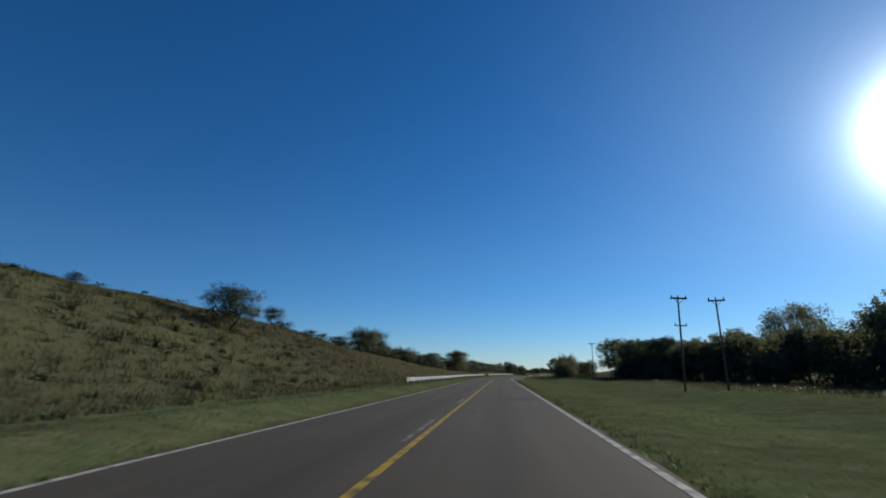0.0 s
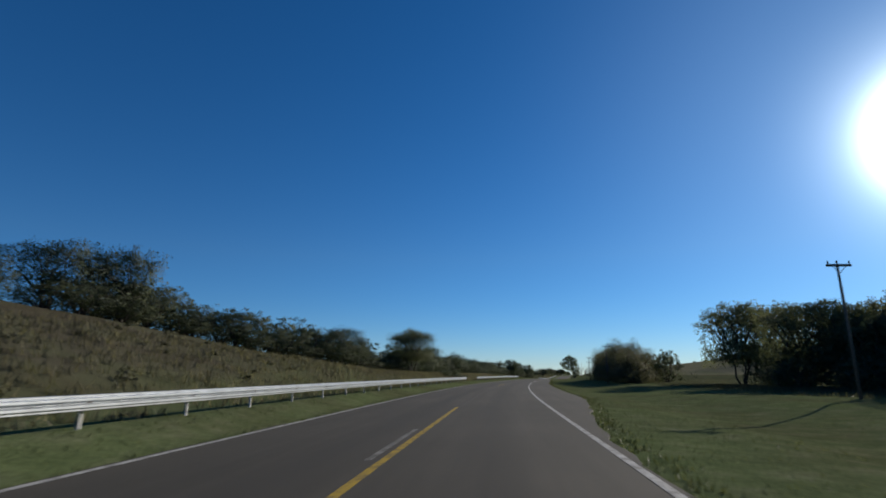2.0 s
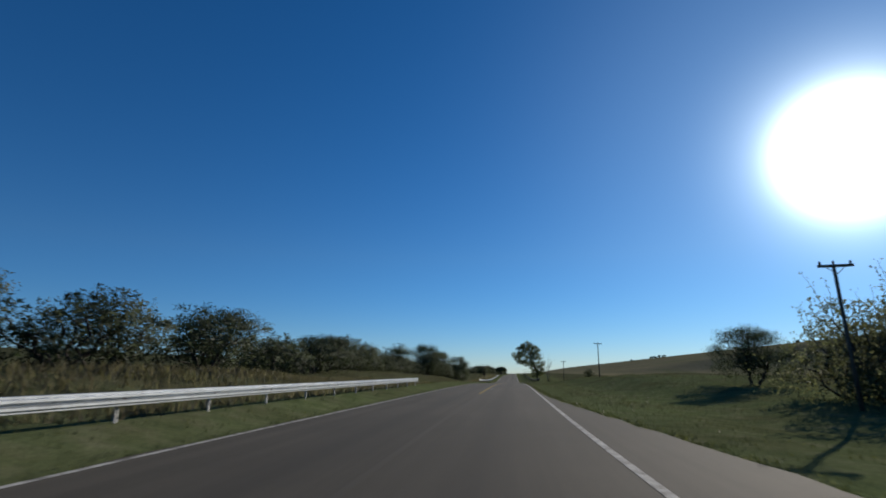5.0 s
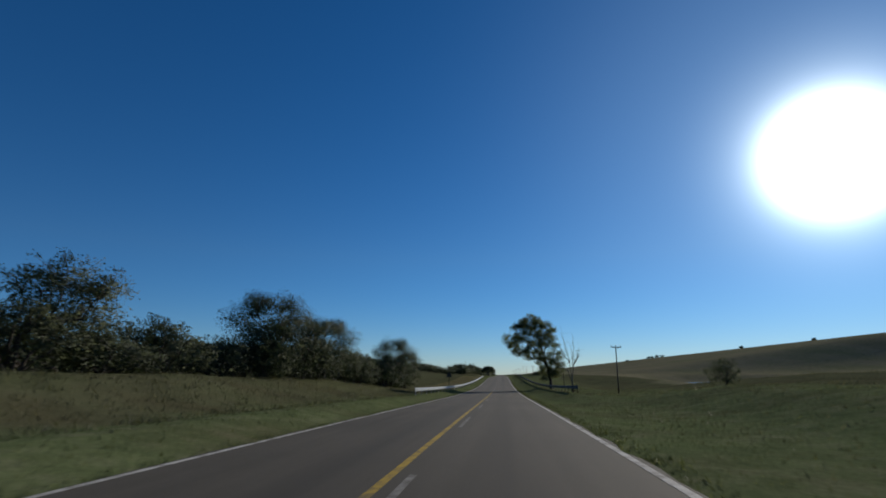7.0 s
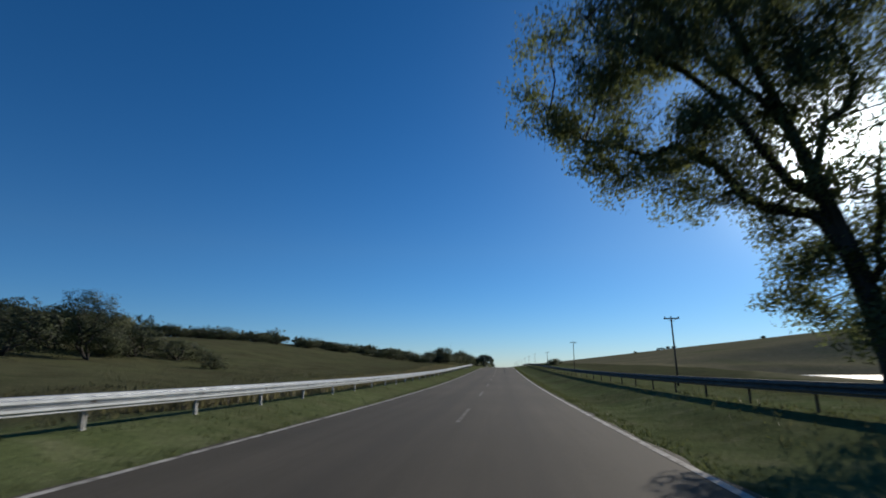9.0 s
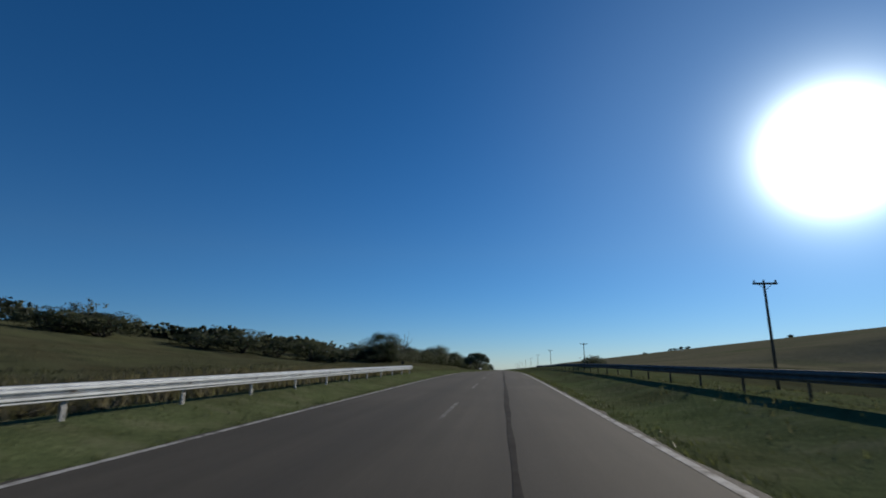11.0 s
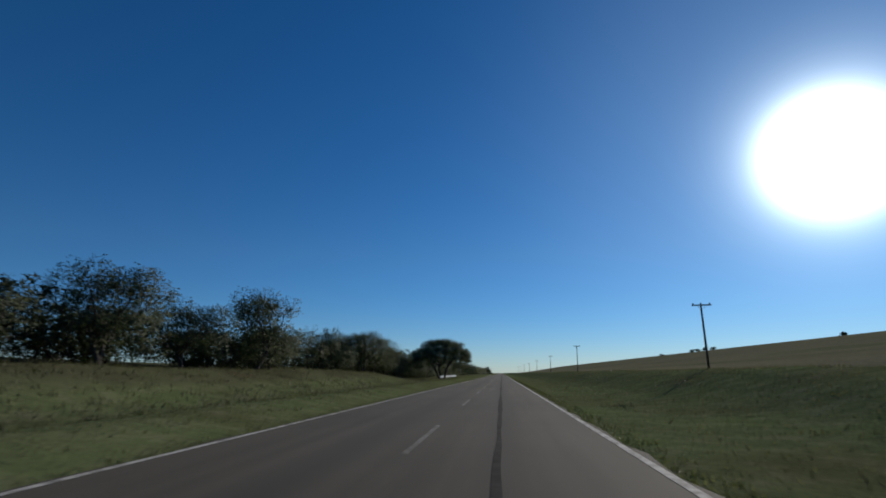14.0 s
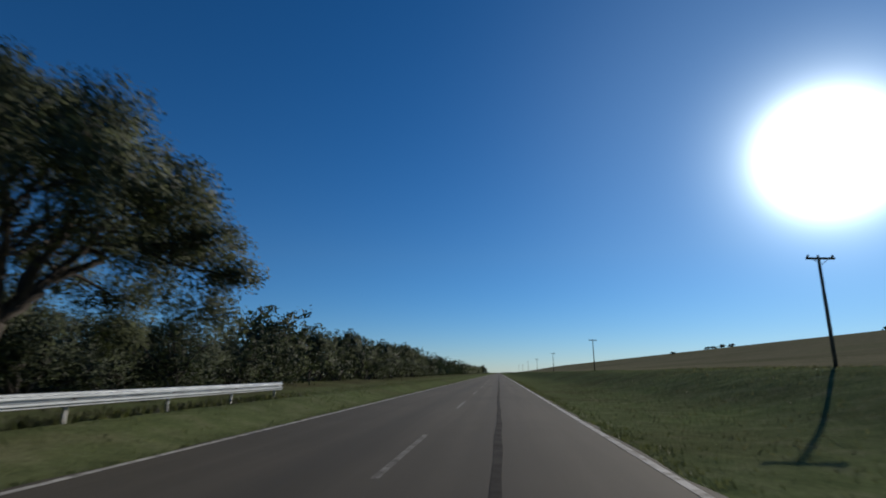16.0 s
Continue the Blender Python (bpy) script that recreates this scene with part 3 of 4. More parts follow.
PATTERNS = {
    "far_tree": (lambda: spreading(14, 6, 7, 0.22, 0.5, 2, 0.28), "distant_tree", LEAF_DARK, "dark rounded tree in a distant thicket", 6, 7),
    "far_willow": (lambda: drooping(33, 8, 7, 0.22, 0.45), "distant_tree", LEAF_GREY, "grey-green tree behind the verge, haze in its colour", 8, 7),
    "hazed": (lambda: spreading(15, 6, 7, 0.11, 0.9, 2, 0.2), "tall_tree", LEAF_GREY, "tall round tree above the roadside woods, haze in its colour", 6, 7),
    "far_tree_b": (lambda: spreading(16, 6, 7, 0.20, 0.5, 2, 0.28), "distant_tree", LEAF_GREY, "rounded grey-green tree behind the verge", 6, 7),
    "far_shrub": (lambda: bushy(24, 4, 5, 0.15, 0.42), "thicket_shrub", LEAF_DARK, "dark shrub in a distant thicket", 4, 5),
    "far_shrub_b": (lambda: bushy(25, 4, 5, 0.15, 0.42), "thicket_shrub", LEAF_OLIVE, "olive green shrub in a distant thicket", 4, 5),
    "thorn_a": (lambda: spreading(11, 6, 7, 0.11, 0.80), "thorn_tree", LEAF_OLIVE, "dark olive thorn tree with a broad crown", 6, 7),
    "thorn_b": (lambda: spreading(12, 6, 7, 0.11, 0.80, 2, 0.2), "thorn_tree", LEAF_DARK, "dark green thorn tree with forked stems", 6, 7),
    "thorn_c": (lambda: spreading(13, 6, 6, 0.10, 0.9, 3, 0.22, 0.15), "thorn_tree", LEAF_OLIVE, "open-crowned olive tree on several stems", 6, 6),
    "shrub_a": (lambda: bushy(21, 4, 5, 0.112, 0.64), "tall_shrub", LEAF_DARK, "dense dark green roadside shrub", 4, 5),
    "shrub_b": (lambda: bushy(22, 4, 5, 0.112, 0.64, 4), "tall_shrub", LEAF_OLIVE, "dense olive green shrub with thin shoots", 4, 5),
    "shrub_c": (lambda: bushy(23, 4, 5, 0.10, 0.70, 16), "tall_shrub", LEAF_GREY, "grey-green thicket with feathery shoots", 4, 5),
    "brush": (lambda: bushy(27, 7, 6.6, 0.095, 1.75, 2), "tall_shrub", LEAF_BRUSH, "tall dense brown-green brush beside the road", 7, 6.6),
    "thorn_near": (lambda: spreading(17, 6, 7, 0.068, 2.1, 2, 0.26, 0.05), "thorn_tree", LEAF_DARK, "tall dark green thorn tree beside the road", 6, 7),
    "shrub_near": (lambda: bushy(26, 4, 5, 0.068, 1.75), "tall_shrub", LEAF_DARK, "dense dark green bush beside the road", 4, 5),
    "willow": (lambda: drooping(31, 8, 7, 0.15, 1.0), "willow_tree", LEAF_OLIVE, "tall willow with hanging grey-green twigs", 8, 7),
    "willow_near": (lambda: drooping(31, 8, 7, 0.072, 2.9), "willow_tree", LEAF_GREY, "tall willow with long hanging grey-green twigs", 8, 7),
    "willow_b": (lambda: drooping(32, 8, 7, 0.15, 0.85), "willow_tree", LEAF_GREY, "tall feathery grey-green willow", 8, 7),
}

rng = np.random.default_rng(6)
# left side: hill and its trees
for row in ((38, -19.8, 3.9, 5.6), (60, -26.2, 2.4, 3.0), (55, -26.4, 1.6, 1.9)):
    plant("thorn_a", *row)
plant("thorn_b", 20, -27, 1.2, 2.2)
plant("shrub_b", 33, -29, 0.9, 1.8)
plant("thorn_a", 87.5, -22.2, 4.7, 6.0)
plant("thorn_a", 76, -23, 1.8, 3.6)
plant("shrub_a", 106, -25, 2.6, 5)
plant("shrub_b", 112, -25, 2.8, 5)
for s, u, h, wd, k in ((60, -25, 1.0, 3, "far_shrub"), (66, -24, 1.1, 3, "far_shrub_b"), (72, -24.5, 1.2, 3.5, "far_shrub"), (78, -24, 1.2, 3.2, "far_shrub"), (84, -24, 1.3, 3.4, "far_shrub_b"), (89, -23.5, 1.2, 3, "far_shrub"),
                       (100, -25, 2.4, 2.6, "thorn_c"), (106, -27, 5.0, 6.5, "thorn_b"), (110, -26, 5.8, 6.5, "thorn_a"), (114, -26.5, 3.8, 6, "thorn_b")):
    plant(k, s, u, h, wd)
for s, u, h, wd, k in ((116, -24, 3.0, 5.5, "shrub_a"), (119, -22, 3.4, 6, "thorn_b"), (123.5, -20, 2.8, 6, "shrub_a"), (128.5, -18, 3.7, 6.5, "thorn_b"), (132.5, -17.2, 4.4, 6.6, "thorn_near"),
                       (137, -18, 3.8, 5, "shrub_a"), (144, -19, 3.6, 5, "shrub_b"), (151, -18, 3.4, 5, "shrub_a")):
    plant(k, s, u, h, wd)
for s, u, h in ((104, -25.5, 1.7), (109, -24.5, 1.8), (114, -23.4, 1.7), (119.5, -20.8, 1.8), (125, -18.8, 1.7), (130, -17, 1.9), (136, -16.4, 2.0), (141, -17, 2.2)):
    plant("shrub_b", s, u, h, 5.6)
plant("willow_near", 150, -13.2, 6.6, 7.5)
for s, u, h in ((146, -16, 2.2), (151, -15.6, 2.0), (155.5, -15.4, 2.4)):
    plant("shrub_a", s, u, h, 6.0)
for i in range(11):
    plant(("far_shrub", "far_shrub_b")[i % 2], 110 + 4 * i, -28 + 0.75 * i + rng.normal(0, 0.6), 3.6 + 1.4 * rng.random(), 6.5)
for i in range(22):
    s = 152 + i * 5
    plant(("shrub_a", "shrub_b", "shrub_a", "thorn_b")[i % 4], s, -15.5 - 2.5 * rng.random() - 0.02 * (s - 150), 3.7 + 1.5 * rng.random(), 7.2)
for s, u, h in ((163, -10.8, 1.1), (166, -9.8, 0.9), (169.5, -10.6, 1.3), (173, -10, 0.8)):
    plant("shrub_b", s, u, h, 3.0)
plant("thorn_a", 174, -16.5, 5.8, 5.4)
for s, u, h, wd, k in ((257, -22, 4.6, 6.5, "thorn_b"), (265, -20, 4.3, 6.0, "thorn_a"), (273, -20.5, 4.0, 6, "shrub_b"), (279, -22, 4.3, 5.5, "thorn_c"), (287, -22, 4.3, 6.5, "thorn_b"),
                       (293, -20.5, 6.1, 7.0, "thorn_a"), (296, -21, 3.2, 5.5, "shrub_a"), (302, -22, 4.2, 5.5, "shrub_b"), (310.5, -18.0, 7.5, 8.0, "thorn_near"), (309, -17.5, 3.0, 5, "shrub_b"), (318, -17.5, 4.6, 6, "shrub_a"), (315, -17, 6.4, 7, "thorn_b"), (320.5, -16.5, 6.4, 6.8, "thorn_near"), (328, -16.5, 4.4, 4.5, "thorn_a"),
                       (331, -16, 3.6, 5.5, "shrub_b"), (338, -14.5, 4.6, 6, "shrub_a"), (341.5, -14.0, 7.2, 7.0, "thorn_near"), (346, -16, 5.0, 5, "shrub_a"), (348.5, -13.4, 6.0, 5.4, "thorn_near"), (343, -14.6, 3.4, 5, "shrub_a"), (349, -14.2, 2.8, 5, "shrub_b")):
    plant(k, s, u, h, wd)
for i in range(13):
    plant(("far_shrub", "far_shrub_b")[i % 2], 248 + 8.0 * i, -25 - 3 * rng.random() + max(0, 0.1 * (8 * i - 52)), 3.4 + 1.2 * rng.random(), 7.5)
for i in range(17):
    plant(("shrub_a", "shrub_b")[i % 2], 252 + 5.4 * i, -19.5 - 1.5 * rng.random() + max(0, 0.11 * (5.4 * i - 50)), 2.6 + 1.2 * rng.random(), 6.6)
for s, u, h in ((376, -31, 4.2), (383, -34, 4.4), (388, -31, 3.4), (393, -30, 2.6)):
    plant("shrub_a", s, u, h, 7.0)
plant("shrub_b", 389, -24, 1.5, 3.4)
for s, u, h in ((388, -38, 3.4), (393, -42, 3.0), (399, -46, 3.6), (406, -50, 3.4)):
    plant("far_shrub", s, u, h, 6.5)
plant("thorn_c", 381, -29, 5.2, 5)
plant("shrub_b", 385, -31, 2.6, 5)
for i in range(44):
    s = 372 + i * 3.7 + rng.normal(0, 1)
    u = -64 + 44 * float(step01((s - 420) / 85)) + rng.normal(0, 2)
    plant(("far_shrub", "far_shrub_b")[i % 2] if s < 432 else ("shrub_a", "shrub_b")[i % 2], s, u, (3.4 + 1.5 * rng.random()) * (1 - 0.42 * float(step01((s - 405) / 40))), 6.6 + 1.6 * rng.random())
plant("thorn_near", 499.5, -16.4, 4.6, 6.4)
for s, u, h in ((496.5, -17.2, 2.7), (500, -15.4, 2.1), (503.5, -17.2, 2.9)):
    plant("shrub_near", s, u, h, 5.2)
plant("shrub_a", 519, -16.8, 3.0, 4.5)
plant("shrub_b", 523, -17.0, 3.2, 4.5)
plant("thorn_b", 525, -21, 4.8, 4.5)
for i in range(30):
    s = 528 + i * 4.2
    plant(("shrub_a", "shrub_b", "thorn_b", "thorn_a")[(i * 7) % 4], s, -17 - 3.5 * rng.random(), 2.4 + 1.6 * rng.random() + 0.7 * float(step01((s - 540) / 30)), 6.2)
plant("thorn_b", 601, -15.5, 5.4, 6.5)
plant("thorn_a", 576, -17, 6.4, 6.2)
plant("thorn_b", 561, -17, 5.2, 6.5)
for i in range(13):
    plant(("far_shrub", "far_shrub_b")[i % 2], 532 + 8.8 * i, -21.5 - 3 * rng.random(), 3.4 + 1.2 * rng.random(), 8)

# right side
plant("willow_b", 151, 30.5, 11.3, 10.0)
plant("willow_b", 158, 37, 11.6, 10.5)
plant("far_shrub_b", 150, 33.5, 4.2, 6.5)
plant("willow_b", 139, 32.5, 9.4, 8.8)
plant("willow", 132, 33, 9.0, 8.0)
plant("hazed", 106, 57, 15.0, 15)
plant("hazed", 92, 66, 12.5, 13)
for i in range(24):
    s = 20 + i * 5.2 + rng.normal(0, 0.8)
    plant(("far_willow", "far_tree_b")[i % 2], s, 39 - 0.03 * s + 5 * rng.random(), 6.2 + 3.2 * rng.random(), 7.0 + 2 * rng.random())
    plant(("far_shrub_b", "far_shrub")[i % 2], s + 2, 35 - 0.03 * s + 3 * rng.random(), 3.4 + rng.random(), 6.0)
for i in range(9):
    plant(("willow_b", "willow")[i % 2], 92 + i * 5.0, 32.5 + 4 * rng.random(), 6.8 + 2.4 * rng.random(), 7.0 + 2 * rng.random())
    plant(("shrub_c", "far_shrub_b")[i % 2], 94 + i * 5.6, 29.5 + 3 * rng.random(), 3.0 + 0.8 * rng.random(), 5.5)
for i in range(19):
    s = 155 + i * 3.68
    rise = (4.9, 5.2, 5.4, 6.5, 7.4, 6.7, 6.4, 6.9, 6.5, 6.3, 6.8, 6.2, 5.9, 6.2, 6.8, 6.5, 5.7, 5.2, 4.9)[i]
    plant("brush" if i < 16 else "shrub_c", s, 17.4 + 1.8 * rng.random(), rise + 0.5 * rng.random(), 6.8)
for i in range(9):
    plant("far_shrub_b", 170 + i * 6.5, 22.5 + 3 * rng.random(), 5.9, 6.5)
plant("thorn_near", 233, 19, 4.6, 6)
for s, u, h in ((521.5, 17.4, 1.9), (525, 18.2, 2.2), (529, 19.2, 2.1)):
    plant("shrub_b", s, u, h, 5.6)
plant("thorn_c", 313, 18.5, 2.4, 2.6)


def inside(x, z, outline):
    """Whether x, z lies inside a closed outline."""
    odd = False
    for (x0, z0), (x1, z1) in zip(outline, outline[1:] + outline[:1]):
        if (z0 > z) != (z1 > z) and x < x0 + (z - z0) * (x1 - x0) / (z1 - z0):
            odd = not odd
    return odd


def roadside_tree():
    """Big leaning tree on the right verge, crown swept over the road."""
    w = Wood(77)
    spine = [(0, 0, -0.3), (-0.1, 0.05, 1.5), (-0.4, 0.1, 3.2), (-0.9, 0.1, 5.2), (-1.5, 0.05, 7.2), (-2.2, 0, 9.2), (-2.7, 0, 11.0)]
    w.tube(spine, 0.30, 0.05, 9)
    limbs = (((-0.5, 0.1, 3.6), (-3.0, 0.4, 6.0), (-6.8, 0.5, 7.4), 0.15), ((-0.8, 0.1, 4.8), (-3.4, -0.5, 7.6), (-6.0, -0.6, 9.6), 0.13), ((-1.4, 0.1, 6.8), (-3.0, 0.3, 9.2), (-4.4, 0.4, 11.2), 0.10),
             ((-0.3, 0.1, 2.8), (0.5, 0.4, 4.6), (0.9, 0.4, 6.8), 0.11), ((-0.2, 0.05, 2.2), (0.8, -0.4, 3.0), (1.2, -0.5, 3.8), 0.07), ((-1.0, 0.1, 5.4), (0.0, -0.3, 7.6), (-0.4, -0.3, 9.8), 0.10))
    nodes = [np.array(q, float) for q in spine[2:]]
    for a, b, c, r in limbs:
        pts = w.limb(a, b, r, r * 0.65, 0.14, 4) + w.limb(b, c, r * 0.65, r * 0.2, 0.16, 5)
        nodes += [np.array(q) for q in pts[2:]]
    outline = [(-1.3, 1.7), (1.0, 1.6), (1.9, 2.6), (1.8, 4.6), (1.5, 7.4), (0.6, 9.6), (-0.6, 11.2), (-2.6, 12.2), (-4.0, 11.9), (-5.2, 10.8), (-6.4, 10.2), (-5.6, 9.2), (-7.4, 8.4), (-7.2, 6.4), (-4.8, 5.6), (-2.2, 4.3)]
    gap = [(-6.0, 9.0), (-4.2, 9.1), (-2.8, 8.2), (-4.0, 8.4)]
    middles, tries = [], 0
    while len(middles) < 110 and tries < 9000:
        tries += 1
        q = np.array((w.rng.uniform(-8, 2), w.rng.uniform(-1.6, 1.6), w.rng.uniform(1.6, 12.2)))
        if inside(q[0], q[2], outline) and not inside(q[0], q[2], gap) and math.hypot(q[0] + 0.1, q[2] - 6.5) > 0.7 and all(np.linalg.norm(q - m) > 0.80 for m in middles):
            middles.append(q)
    for q in middles:
        root = min(nodes, key=lambda m: np.linalg.norm(m - q) + (0 if m[2] < q[2] else 0.8))
        w.limb(root, q, 0.035, 0.010, 0.2, 4)
        r = 0.60 + 0.30 * w.rng.random()
        airy = math.hypot(q[0] + 0.1, q[2] - 6.5) < 1.7
        c = w.lobe(q, (r * 1.15, r * 1.15, r * 0.85), 30 if airy else 36, 28 if airy else 34, 0.085, 0.19, hollow=0.2, floor=-0.95, core=not airy)
        for z in c[::10]:
            w.limb(q, z, 0.010, 0.004, 0.3, 3)
    return tree_thing("roadside_tree", w, LEAF_FRESH, "large leaning green tree on the road verge")


def dead_tree():
    w = Wood(91)
    w.limb((0, 0, -0.2), (0.1, 0, 2.6), 0.115, 0.09, 0.05)
    main = ((0.1, 0, 2.5, -1.2, 0.2, 9.0), (0.15, 0, 2.6, 0.6, -0.2, 8.2), (0.0, 0, 1.4, -1.0, 0.3, 5.0), (0.3, 0, 3.6, 1.5, 0.4, 6.4), (-0.3, 0, 4.5, -1.7, -0.3, 7.0), (-0.5, 0.1, 3.2, -2.0, 0.1, 4.4), (0.4, 0, 4.4, 1.3, -0.5, 5.4))
    for x0, y0, z0, x1, y1, z1 in main:
        pts = w.limb((x0, y0, z0), (x1, y1, z1), 0.062, 0.011, 0.20, 7)
        for p in pts[2:]:
            for _ in range(2):
                q = p + w.rng.normal(0, 0.45, 3) + (0, 0, 0.6)
                w.limb(p, q, 0.018, 0.005, 0.2, 3)
    t = thing("dead_tree", "leafless grey dead tree with forked branches", "tree")
    part("trunk", w.wood_mesh("trunk", DEADWOOD), t)
    return t


def broad_tree():
    """Huge umbrella-shaped thorn tree over the guardrail."""
    w = Wood(55)
    rng = w.rng
    for a, r0 in ((0.4, 0.30), (2.6, 0.27), (4.4, 0.26)):
        elbow = np.array((math.cos(a) * 1.5, math.sin(a) * 1.5, 2.6))
        w.limb((math.cos(a) * 0.25, math.sin(a) * 0.25, -0.3), elbow, r0, r0 * 0.75, 0.12)
        for k in range(5):
            b = a + (k - 2) * 0.42
            tip = np.array((math.cos(b) * (3.2 + 0.5 * k % 2), math.sin(b) * (3.2 + 0.5 * k % 2), 5.6 + 0.3 * k % 1.1))
            w.limb(elbow, tip, r0 * 0.5, 0.05, 0.22, 6)
    for k in range(34):
        a = 2.4 * k
        r = 6.3 * math.sqrt((k + 0.3) / 34)
        z = 7.9 - 3.4 * (r / 6.3) ** 2.2 + rng.normal(0, 0.25)
        c = np.array((math.cos(a) * r, math.sin(a) * r, z))
        w.limb((c[0] * 0.5, c[1] * 0.5, 4.6), c, 0.07, 0.02, 0.2)
        pts = w.lobe(c, (1.35, 1.35, 0.85), 62, 44, 0.09, 0.22, hollow=0.3)
        w.lobe(c - (0, 0, 0.9), (1.1, 1.1, 0.5), 26, 40, 0.09, 0.16, droop=1.1, hollow=0.4)
        if r > 4.6 and k % 2:
            w.lobe(c - (0, 0, 1.7), (1.3, 1.3, 0.8), 30, 36, 0.09, 0.22, hollow=0.3)
        for q in pts[::8]:
            w.limb(c, q, 0.02, 0.006, 0.3, 3)
    for c, r in (((6.0, 0.9, 4.6), 0.9), ((6.2, 2.2, 4.0), 0.7), ((5.8, -0.4, 5.2), 0.9)):
        w.limb((3.4, 0.3, 4.4), c, 0.06, 0.015, 0.2)
        w.lobe(c, (r, r, r * 0.7), 44, 40, 0.09, 0.2, hollow=0.3)
    return tree_thing("umbrella_tree", w, LEAF_OLIVE, "huge umbrella-shaped thorn tree behind the guardrail")


stand(roadside_tree(), 358.5, 9.2, -8.5)
bare = stand(dead_tree(), 353, 11.9, -8.5)
low_bare = copy_thing(bare, Matrix())
stand(low_bare, 521, -17.2, 140, (0.9, 0.9, 0.62), "small leafless tree rising out of roadside bushes")
stand(copy_thing(bare, Matrix()), 519.6, -17.6, 20, (0.8, 0.8, 0.58), "small leafless tree rising out of roadside bushes")
plant("shrub_c", 353.5, 12.3, 1.8, 1.8)
stand(broad_tree(), 623.5, -8.5, 0, (0.75, 0.75, 0.76))
for s, u, h in ((594, -17.5, 5.4), (598.5, -17.5, 5.2), (608, -16, 4.6), (612, -15, 5.2), (617, -15, 5.2), (622, -15.4, 5.2), (627, -14.8, 4.6), (631, -13.8, 4.0), (636, -14.6, 4.2), (642, -16, 4.4), (647, -15.5, 4.4), (652, -16, 4.6)):
    plant("shrub_near" if s < 640 else "shrub_a", s, u, h, 6)
plant("thorn_b", 637, -12.5, 3.8, 4.6)
plant("thorn_a", 606.5, -15.5, 5.4, 6)
for i in range(18):
    plant(("far_shrub", "far_shrub_b", "far_tree")[i % 3], 652 + 5 * i, -15.2 - 2 * rng.random(), 5.0 + 1.2 * rng.random(), 6.5)

# ---- guardrails ----
SPACING = 3.2
W_PROFILE = tuple((a, 0.88 * b) for a, b in ((0.0, -0.155), (0.022, -0.145), (0.022, -0.115), (0.075, -0.085), (0.075, -0.045), (0.0, -0.012), (0.0, 0.012), (0.075, 0.045), (0.075, 0.085), (0.022, 0.115), (0.022, 0.145), (0.0, 0.155)))


def make_post(steel):
    bm = bmesh.new()
    box(bm, (0.05, 0.008, 1.25), (0.015, 0, 0.0))
    box(bm, (0.008, 0.040, 1.25), (0.04, 0.0, 0.0))
    box(bm, (0.008, 0.040, 1.25), (-0.01, 0.0, 0.0))
    return mesh_of(bm, "post", steel)


def make_spacer(steel):
    bm = bmesh.new()
    box(bm, (0.09, 0.10, 0.24), bevel=0.012)
    return mesh_of(bm, "spacer", steel)


def make_bolt():
    bm = bmesh.new()
    bmesh.ops.create_cone(bm, cap_ends=True, segments=8, radius1=0.042, radius2=0.030, depth=0.03, matrix=pose(0, 0, 0, 0, 90, 0))
    return mesh_of(bm, "bolt", POLE_WOOD)


POST, SPACER, BOLT = make_post(POST_STEEL), make_spacer(POST_STEEL), make_bolt()
# Dark colour puts shade on the posts and spacers of the backlit rail.
SHADED_POST, SHADED_SPACER = make_post(POLE_WOOD), make_spacer(POLE_WOOD)


